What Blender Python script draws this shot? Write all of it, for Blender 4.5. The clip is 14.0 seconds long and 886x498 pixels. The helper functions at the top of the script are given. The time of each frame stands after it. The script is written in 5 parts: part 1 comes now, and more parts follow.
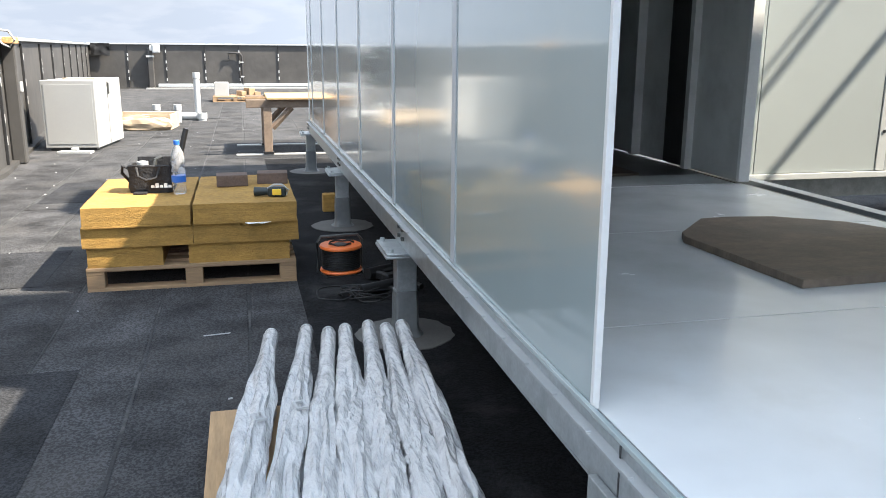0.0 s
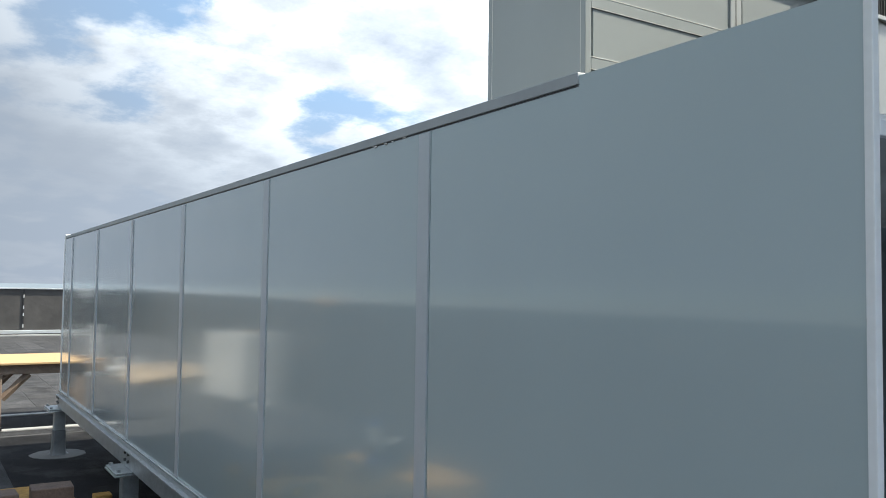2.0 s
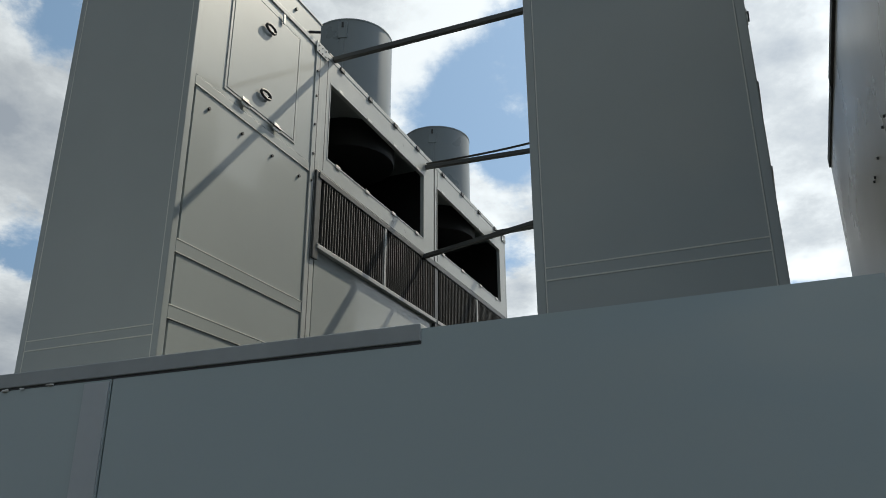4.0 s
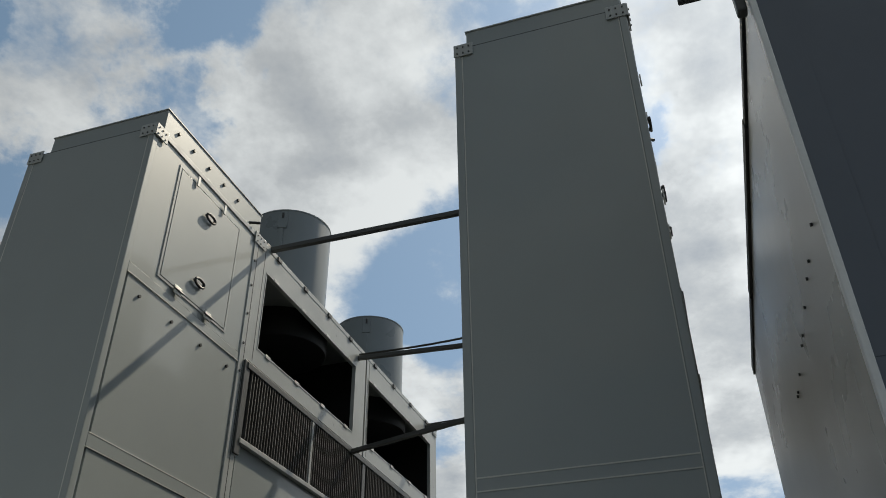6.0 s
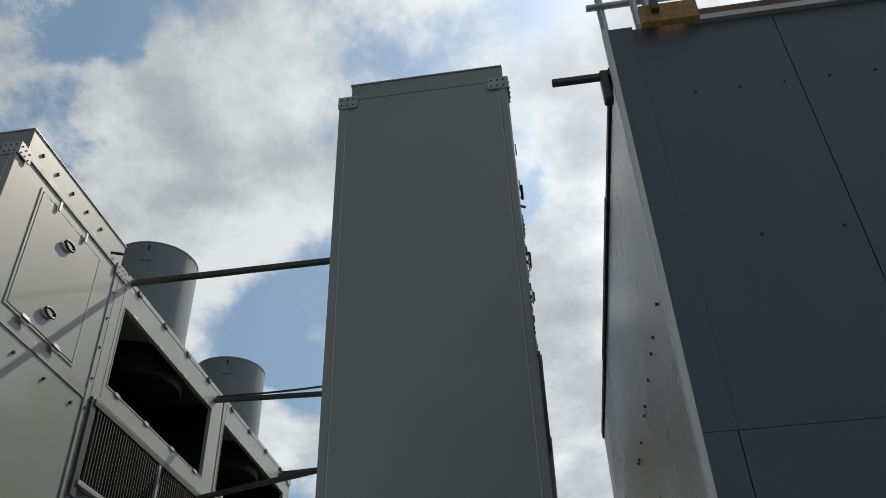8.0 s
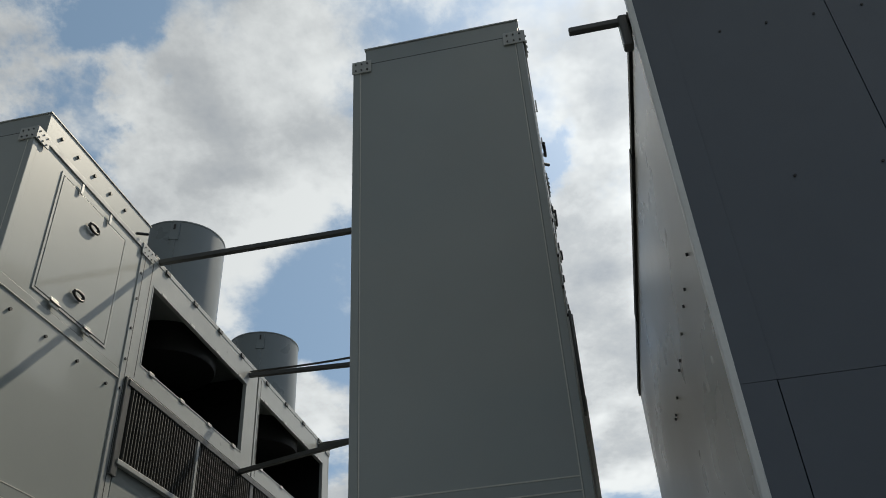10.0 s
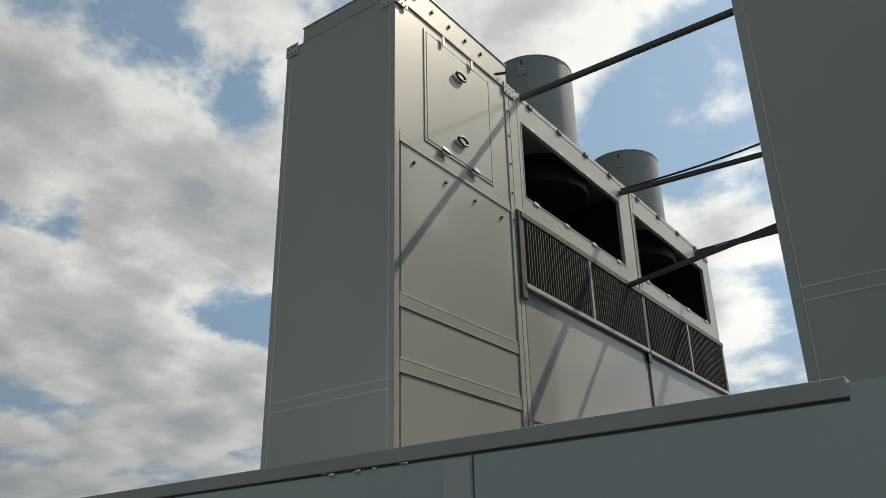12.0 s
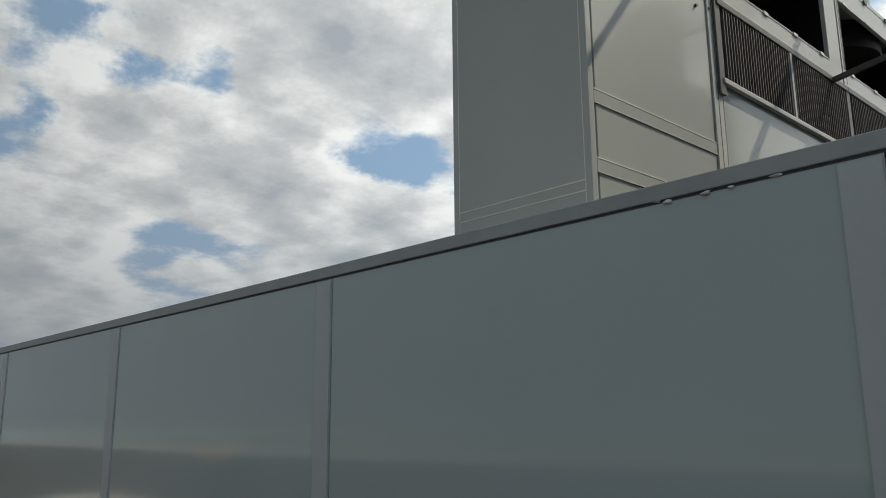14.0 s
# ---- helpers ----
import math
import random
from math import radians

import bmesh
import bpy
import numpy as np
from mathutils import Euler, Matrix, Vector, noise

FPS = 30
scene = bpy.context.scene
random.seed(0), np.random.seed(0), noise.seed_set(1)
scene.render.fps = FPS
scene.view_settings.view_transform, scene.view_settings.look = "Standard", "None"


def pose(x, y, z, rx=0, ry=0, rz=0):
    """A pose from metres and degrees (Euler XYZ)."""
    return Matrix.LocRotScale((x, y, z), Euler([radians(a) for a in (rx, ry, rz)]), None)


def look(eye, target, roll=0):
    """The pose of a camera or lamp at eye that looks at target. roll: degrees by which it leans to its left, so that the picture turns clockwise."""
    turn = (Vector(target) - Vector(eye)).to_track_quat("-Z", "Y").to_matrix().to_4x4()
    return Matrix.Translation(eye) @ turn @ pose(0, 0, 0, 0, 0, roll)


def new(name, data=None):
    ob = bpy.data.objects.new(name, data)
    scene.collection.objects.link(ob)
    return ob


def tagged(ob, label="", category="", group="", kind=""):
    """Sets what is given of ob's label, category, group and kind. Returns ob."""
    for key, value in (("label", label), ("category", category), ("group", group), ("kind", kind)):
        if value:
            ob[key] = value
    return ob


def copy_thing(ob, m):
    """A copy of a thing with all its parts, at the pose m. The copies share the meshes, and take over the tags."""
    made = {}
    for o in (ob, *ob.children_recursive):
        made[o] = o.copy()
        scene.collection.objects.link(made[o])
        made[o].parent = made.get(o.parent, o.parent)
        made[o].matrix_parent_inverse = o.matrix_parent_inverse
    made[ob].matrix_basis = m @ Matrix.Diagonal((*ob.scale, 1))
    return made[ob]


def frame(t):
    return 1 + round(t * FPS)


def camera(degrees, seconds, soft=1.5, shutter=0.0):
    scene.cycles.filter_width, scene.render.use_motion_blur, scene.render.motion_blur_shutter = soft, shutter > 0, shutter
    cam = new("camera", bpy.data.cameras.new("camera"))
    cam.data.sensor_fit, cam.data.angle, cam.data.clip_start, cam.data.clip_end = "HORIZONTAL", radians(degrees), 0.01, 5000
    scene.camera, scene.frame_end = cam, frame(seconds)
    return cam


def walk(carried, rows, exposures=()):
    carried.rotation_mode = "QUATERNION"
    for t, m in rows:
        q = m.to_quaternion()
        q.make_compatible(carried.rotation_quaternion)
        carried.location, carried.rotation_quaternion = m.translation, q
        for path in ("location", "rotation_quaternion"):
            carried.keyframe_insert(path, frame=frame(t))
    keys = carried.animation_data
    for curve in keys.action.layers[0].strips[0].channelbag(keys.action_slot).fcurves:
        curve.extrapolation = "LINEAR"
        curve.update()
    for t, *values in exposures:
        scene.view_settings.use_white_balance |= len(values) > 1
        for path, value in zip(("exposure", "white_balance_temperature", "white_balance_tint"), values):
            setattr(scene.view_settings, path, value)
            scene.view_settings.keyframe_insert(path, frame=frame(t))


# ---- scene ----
cam = camera(56.5, 14.0, soft=0.95)
PATH = [
    (0, (-0.735, -1.607, 1.392), (-0.28, 0.283, 0.921), 0.4),
    (0.3, (-0.821, -1.514, 1.413), (-0.248, 0.364, 1.035), -1.0),
    (0.5, (-0.883, -1.479, 1.454), (-0.22, 0.381, 1.137), -0.7),
    (0.6, (-0.914, -1.426, 1.461), (-0.204, 0.423, 1.18), -0.7),
    (0.9, (-1.043, -1.298, 1.479), (-0.208, 0.509, 1.288), -0.5),
    (1, (-1.095, -1.223, 1.507), (-0.224, 0.57, 1.338), -0.5),
    (1.2, (-1.155, -1.151, 1.531), (-0.251, 0.629, 1.414), -0.5),
    (1.5, (-1.203, -1.038, 1.544), (-0.243, 0.716, 1.5), 0.8),
    (2, (-1.193, -0.697, 1.62), (-0.122, 0.989, 1.721), 0.8),
    (2.2, (-1.168, -0.594, 1.644), (-0.005, 1.024, 1.817), 1.8),
    (2.5, (-1.17, -0.445, 1.634), (0.169, 1.002, 1.971), 3.5),
    (3, (-1.23, -0.18, 1.71), (0.363, 0.908, 2.235), 1.8),
    (3.5, (-1.214, 0.009, 1.73), (0.413, 0.966, 2.391), 1.0),
    (4, (-1.116, 0.132, 1.749), (0.602, 0.86, 2.468), -0.3),
    (4.2, (-1.121, 0.139, 1.755), (0.629, 0.76, 2.497), -0.3),
    (6.5, (-1.135, 0.116, 1.868), (0.412, 0.635, 3.025), -0.4),
    (7, (-1.15, 0.123, 1.87), (0.387, 0.64, 3.041), -0.4),
    (7.5, (-1.187, 0.109, 1.875), (0.353, 0.564, 3.067), -1.2),
    (8, (-1.203, 0.068, 1.852), (0.387, 0.263, 3.05), -2.3),
    (8.2, (-1.227, 0.038, 1.865), (0.384, 0.104, 3.048), -3.8),
    (10.3, (-1.092, 0.049, 1.889), (0.525, 0.448, 2.997), -3.7),
    (10.5, (-1.115, 0.092, 1.891), (0.492, 0.6, 2.969), -3.7),
    (11, (-1.218, 0.249, 1.869), (0.354, 0.955, 2.884), -2.9),
    (11.5, (-1.243, 0.361, 1.877), (0.28, 1.269, 2.803), -2.0),
    (11.7, (-1.235, 0.411, 1.831), (0.273, 1.384, 2.714), -1.7),
    (12, (-1.195, 0.439, 1.825), (0.291, 1.513, 2.624), -1.3),
    (12.5, (-1.083, 0.591, 1.804), (0.358, 1.773, 2.529), -1.3),
    (13, (-1.047, 0.702, 1.772), (0.344, 1.975, 2.439), -1.0),
    (13.5, (-1.116, 0.774, 1.761), (0.249, 2.119, 2.335), -1.0),
    (14, (-1.152, 0.894, 1.71), (0.191, 2.314, 2.136), -0.5),
]
EXPOSURE = ((0.0, 1.93, 5780, 9), (1.0, 1.6, 5560, 6), (1.5, 1.45, 5560, 6), (2.0, 1.03, 5600, 6), (2.5, 0.72, 5650, 5), (3.0, 0.5, 5800, 5), (3.5, 0.2, 5800, 5),
            (4.0, -0.15, 5800, 5), (6.5, -0.5, 5950, 6), (8.0, -0.5, 5900, 6), (10.5, -0.46, 6000, 6), (12.0, -0.2, 6250, 6), (13.0, 0.0, 6200, 6), (14.0, 0.04, 6080, 6))
walk(cam, [(t, look(eye, target, roll)) for t, eye, target, roll in PATH], [(t, e, k, g) for t, e, k, g in EXPOSURE])

# ---- light: sun and a partly clouded sky ----
SUN_DIR = Vector((1.0, -0.4, 1.25)).normalized()
sun = new("sun", bpy.data.lights.new("sun", "SUN"))
sun.data.energy, sun.data.angle, sun.data.color = 5.7, radians(0.6), (1.0, 0.83, 0.61)
sun.matrix_world = look(SUN_DIR * 50, (0, 0, 0))


def make_sky():
    world = bpy.data.worlds.new("sky")
    scene.world = world
    world.use_nodes = True
    nt = world.node_tree
    N, L = nt.nodes, nt.links
    N.clear()
    out, bg = N.new("ShaderNodeOutputWorld"), N.new("ShaderNodeBackground")
    sky = N.new("ShaderNodeTexSky")
    sky.sky_type, sky.sun_disc = "NISHITA", False
    sky.sun_elevation = math.asin(SUN_DIR.z)
    sky.sun_rotation = math.atan2(SUN_DIR.x, SUN_DIR.y)
    sky.air_density, sky.dust_density, sky.ozone_density = 1.0, 3.0, 1.0
    co = N.new("ShaderNodeTexCoord")
    sep = N.new("ShaderNodeSeparateXYZ")
    L.new(co.outputs["Generated"], sep.inputs[0])

    def calc(op, a, b=None, c=None, clamp=False):
        n = N.new("ShaderNodeMath")
        n.operation, n.use_clamp = op, clamp
        for i, v in enumerate((a, b, c)):
            if v is None:
                continue
            if isinstance(v, (int, float)):
                n.inputs[i].default_value = v
            else:
                L.new(v, n.inputs[i])
        return n.outputs[0]

    up = calc("MAXIMUM", sep.outputs["Z"], 0.0)
    low = calc("ADD", up, 0.22)
    comb = N.new("ShaderNodeCombineXYZ")
    L.new(calc("DIVIDE", sep.outputs["X"], low), comb.inputs[0])
    L.new(calc("DIVIDE", sep.outputs["Y"], low), comb.inputs[1])
    comb.inputs[2].default_value = CLOUD_SEED

    def cloud(scale, detail, rough, vec=None):
        n = N.new("ShaderNodeTexNoise")
        n.inputs["Scale"].default_value, n.inputs["Detail"].default_value = scale, detail
        n.inputs["Roughness"].default_value = rough
        L.new(vec or comb.outputs[0], n.inputs["Vector"])
        return n.outputs["Fac"]

    shift = N.new("ShaderNodeVectorMath")
    shift.operation = "ADD"
    shift.inputs[1].default_value = (0.05, -0.03, 0.0)
    L.new(comb.outputs[0], shift.inputs[0])
    def puffs(scale, vec):
        n = N.new("ShaderNodeTexVoronoi")
        n.voronoi_dimensions, n.feature = "2D", "SMOOTH_F1"
        n.inputs["Scale"].default_value, n.inputs["Smoothness"].default_value = scale, 0.35
        L.new(vec, n.inputs["Vector"])
        return calc("SUBTRACT", 1.0, n.outputs["Distance"])

    def thickness(vec):
        soft = calc("ADD", calc("MULTIPLY", cloud(1.7, 3, 0.5, vec), 0.48), calc("MULTIPLY", cloud(3.6, 13, 0.62, vec), 0.38))
        return calc("MULTIPLY_ADD", puffs(4.2, vec), 0.13, soft)

    # cumulus heaps and blue gaps, each a bearing and a width
    wob = N.new("ShaderNodeTexNoise")
    wob.inputs["Scale"].default_value, wob.inputs["Detail"].default_value = 6.0, 8
    wob.inputs["Roughness"].default_value = 0.62
    L.new(co.outputs["Generated"], wob.inputs["Vector"])
    bent = N.new("ShaderNodeVectorMath")
    bent.operation = "MULTIPLY_ADD"
    L.new(wob.outputs["Color"], bent.inputs[0])
    bent.inputs[1].default_value = (0.3, 0.3, 0.3)
    L.new(co.outputs["Generated"], bent.inputs[2])

    def heaps(spots):
        total = None
        for x, y, z, r in spots:
            far = N.new("ShaderNodeVectorMath")
            far.operation = "DISTANCE"
            L.new(bent.outputs[0], far.inputs[0])
            far.inputs[1].default_value = (x + 0.15, y + 0.15, z + 0.15)
            near = N.new("ShaderNodeMapRange")
            near.interpolation_type = "SMOOTHSTEP"
            L.new(far.outputs["Value"], near.inputs["Value"])
            near.inputs["From Min"].default_value, near.inputs["From Max"].default_value = r * 2.0, r * 0.2
            total = near.outputs[0] if total is None else calc("MAXIMUM", total, near.outputs[0])
        return total

    bias = calc("MULTIPLY_ADD", heaps(HEAPS), 0.075, calc("MULTIPLY_ADD", heaps(GAPS), -0.09, 0.002))
    density = calc("ADD", bias, thickness(comb.outputs[0]))
    toward = calc("ADD", bias, thickness(shift.outputs[0]))
    cover = N.new("ShaderNodeMapRange")
    cover.interpolation_type = "SMOOTHSTEP"
    L.new(density, cover.inputs["Value"])
    cover.inputs["From Min"].default_value, cover.inputs["From Max"].default_value = 0.462, 0.548
    # lit edges are bright, thick middles are grey
    thick = calc("MULTIPLY_ADD", calc("SUBTRACT", 0.49, density), 3.0, 0.92)
    shade = calc("MULTIPLY_ADD", calc("SUBTRACT", density, toward), 5.5, thick, clamp=True)
    ramp = N.new("ShaderNodeValToRGB")
    L.new(shade, ramp.inputs[0])
    e = ramp.color_ramp.elements
    e[0].position, e[0].color = 0.08, (5.3, 5.4, 5.6, 1)
    e[1].position, e[1].color = 0.95, (12.4, 11.9, 11.1, 1)
    mid = ramp.color_ramp.elements.new(0.5)
    mid.color = (7.9, 7.7, 7.4, 1)
    mix = N.new("ShaderNodeMix")
    mix.data_type = "RGBA"
    L.new(cover.outputs[0], mix.inputs["Factor"])
    veil = N.new("ShaderNodeMix")
    veil.data_type = "RGBA"
    veil.inputs["Factor"].default_value = 0.75
    L.new(sky.outputs[0], veil.inputs["A"])
    veil.inputs["B"].default_value = (4.0, 5.7, 7.7, 1)
    L.new(veil.outputs["Result"], mix.inputs["A"])
    L.new(ramp.outputs[0], mix.inputs["B"])
    # pale haze near the horizon
    haze = N.new("ShaderNodeMapRange")
    haze.interpolation_type = "SMOOTHSTEP"
    L.new(sep.outputs["Z"], haze.inputs["Value"])
    haze.inputs["From Min"].default_value, haze.inputs["From Max"].default_value = 0.0, 0.34
    haze.inputs["To Min"].default_value, haze.inputs["To Max"].default_value = 0.95, 0.04
    mix2 = N.new("ShaderNodeMix")
    mix2.data_type = "RGBA"
    # the haze stands higher over the far side of the roof
    north = calc("MULTIPLY", calc("MAXIMUM", calc("SUBTRACT", 0.3, sep.outputs["X"]), 0.0), calc("MAXIMUM", sep.outputs["Y"], 0.0))
    L.new(calc("MINIMUM", calc("MULTIPLY_ADD", north, 2.2, haze.outputs[0]), 0.95), mix2.inputs["Factor"])
    L.new(mix.outputs["Result"], mix2.inputs["A"])
    mix2.inputs["B"].default_value = (4.25, 4.35, 4.55, 1)
    # the half of the sky on the sun's side is the brighter one
    side = calc("ADD", calc("MULTIPLY", sep.outputs["X"], SUN_DIR.x), calc("MULTIPLY", sep.outputs["Y"], -0.38))
    ball = N.new("ShaderNodeVectorMath")
    ball.operation = "DOT_PRODUCT"
    L.new(co.outputs["Generated"], ball.inputs[0])
    ball.inputs[1].default_value = SUN_DIR
    halo = calc("POWER", calc("MAXIMUM", ball.outputs["Value"], 0.0), 22.0)
    gain = calc("MULTIPLY_ADD", halo, 0.5, calc("MAXIMUM", calc("MULTIPLY_ADD", side, 0.62, 0.72), 0.46))
    vm = N.new("ShaderNodeVectorMath")
    vm.operation = "SCALE"
    L.new(mix2.outputs["Result"], vm.inputs[0])
    L.new(gain, vm.inputs["Scale"])
    L.new(vm.outputs[0], bg.inputs[0])
    bg.inputs[1].default_value = 0.10
    L.new(bg.outputs[0], out.inputs[0])


CLOUD_SEED = 3.7
HEAPS = ((0.481, 0.575, 0.662, 0.13), (0.441, 0.507, 0.74, 0.06), (0.564, 0.391, 0.727, 0.08), (0.632, 0.356, 0.688, 0.06), (0.638, 0.434, 0.636, 0.055),
         (0.596, 0.243, 0.765, 0.11), (0.678, 0.243, 0.694, 0.10), (0.72, 0.309, 0.622, 0.08), (0.785, 0.345, 0.514, 0.075), (0.744, -0.07, 0.665, 0.075),
         (0.795, -0.08, 0.602, 0.05), (0.635, -0.075, 0.769, 0.13), (0.506, 0.713, 0.485, 0.12), (0.352, 0.807, 0.474, 0.12), (0.441, 0.843, 0.309, 0.15),
         # heaps at (0.85, -0.4) and (0.8, -0.3) are unseen, added to whiten unit reflections
         (0.574, 0.777, 0.257, 0.12), (0.491, 0.791, 0.364, 0.10), (0.285, 0.933, 0.22, 0.13), (0.85, -0.4, 0.33, 0.3), (0.8, -0.3, 0.52, 0.18), (0.76, 0.36, 0.54, 0.07))
GAPS = ((0.495, 0.462, 0.736, 0.05), (0.584, 0.487, 0.65, 0.05), (0.516, 0.663, 0.542, 0.045), (0.387, 0.651, 0.653, 0.05),
        (0.385, 0.835, 0.393, 0.045), (0.423, 0.714, 0.557, 0.055), (0.561, 0.668, 0.489, 0.05), (0.603, 0.726, 0.329, 0.045), (0.257, 0.879, 0.402, 0.045), (0.77, -0.02, 0.63, 0.03))
make_sky()


# ---- materials ----
def mat(name, col, rough=0.5, metal=0.0, var=0.12, scale=3.0, bump=0.05, bscale=60.0, dist=0.002, spec=0.5, coat=0.0,
        stain=None, stain_scale=1.2, stain_amt=0.4, stretch=(1, 1, 1), rvar=0.1, island=0.0, alpha=1.0, hard=0.25):
    """A painted, metal, stone or wood surface: two scales of tone, stains and fine relief."""
    m = bpy.data.materials.new(name)
    m.use_nodes = True
    nt = m.node_tree
    N, L = nt.nodes, nt.links
    p = N["Principled BSDF"]
    co = N.new("ShaderNodeTexCoord")
    mp = N.new("ShaderNodeMapping")
    mp.inputs["Scale"].default_value = stretch
    geo = N.new("ShaderNodeNewGeometry")
    L.new(geo.outputs["Position"], mp.inputs[0])
    n1, n2 = N.new("ShaderNodeTexNoise"), N.new("ShaderNodeTexNoise")
    for n, s, d in ((n1, scale, 5), (n2, bscale, 3)):
        n.inputs["Scale"].default_value, n.inputs["Detail"].default_value = s, d
        L.new(mp.outputs[0], n.inputs["Vector"])
    tone = N.new("ShaderNodeMapRange")
    L.new(n1.outputs["Fac"], tone.inputs[0])
    tone.inputs[1].default_value, tone.inputs[2].default_value = 0.25, 0.75
    tone.inputs[3].default_value, tone.inputs[4].default_value = 1 - var, 1 + var
    grain = N.new("ShaderNodeMapRange")
    L.new(n2.outputs["Fac"], grain.inputs[0])
    grain.inputs[1].default_value, grain.inputs[2].default_value = 0.5 - hard, 0.5 + hard
    grain.inputs[3].default_value, grain.inputs[4].default_value = 1 - var * 0.6, 1 + var * 0.6
    mul = N.new("ShaderNodeMath")
    mul.operation = "MULTIPLY"
    L.new(tone.outputs[0], mul.inputs[0])
    L.new(grain.outputs[0], mul.inputs[1])
    fac = mul.outputs[0]
    if island:
        oi = N.new("ShaderNodeObjectInfo")
        r = N.new("ShaderNodeMapRange")
        L.new(oi.outputs["Random"], r.inputs[0])
        r.inputs[3].default_value, r.inputs[4].default_value = 1 - island, 1 + island
        m2 = N.new("ShaderNodeMath")
        m2.operation = "MULTIPLY"
        L.new(fac, m2.inputs[0])
        L.new(r.outputs[0], m2.inputs[1])
        fac = m2.outputs[0]
    vm = N.new("ShaderNodeVectorMath")
    vm.operation = "SCALE"
    vm.inputs[0].default_value = col
    L.new(fac, vm.inputs["Scale"])
    colour = vm.outputs[0]
    if stain:
        ns = N.new("ShaderNodeTexNoise")
        ns.inputs["Scale"].default_value, ns.inputs["Detail"].default_value = stain_scale, 6
        ns.inputs["Roughness"].default_value = 0.65
        L.new(geo.outputs["Position"], ns.inputs["Vector"])
        ms = N.new("ShaderNodeMapRange")
        L.new(ns.outputs["Fac"], ms.inputs[0])
        ms.inputs[1].default_value, ms.inputs[2].default_value = 0.5, 0.68
        ms.inputs[4].default_value = stain_amt
        mx = N.new("ShaderNodeMix")
        mx.data_type = "RGBA"
        L.new(ms.outputs[0], mx.inputs["Factor"])
        L.new(colour, mx.inputs["A"])
        mx.inputs["B"].default_value = (*stain, 1)
        colour = mx.outputs["Result"]
    L.new(colour, p.inputs["Base Color"])
    rr = N.new("ShaderNodeMapRange")
    L.new(n1.outputs["Fac"], rr.inputs[0])
    rr.inputs[3].default_value, rr.inputs[4].default_value = max(rough - rvar, 0.02), min(rough + rvar, 1)
    L.new(rr.outputs[0], p.inputs["Roughness"])
    p.inputs["Metallic"].default_value = metal
    p.inputs["Specular IOR Level"].default_value = spec
    p.inputs["Coat Weight"].default_value = coat
    p.inputs["Coat Roughness"].default_value = 0.08
    p.inputs["Alpha"].default_value = alpha
    if bump:
        b = N.new("ShaderNodeBump")
        b.inputs["Strength"].default_value, b.inputs["Distance"].default_value = min(bump * 5, 1), dist
        L.new(n2.outputs["Fac"], b.inputs["Height"])
        L.new(b.outputs[0], p.inputs["Normal"])
    return m


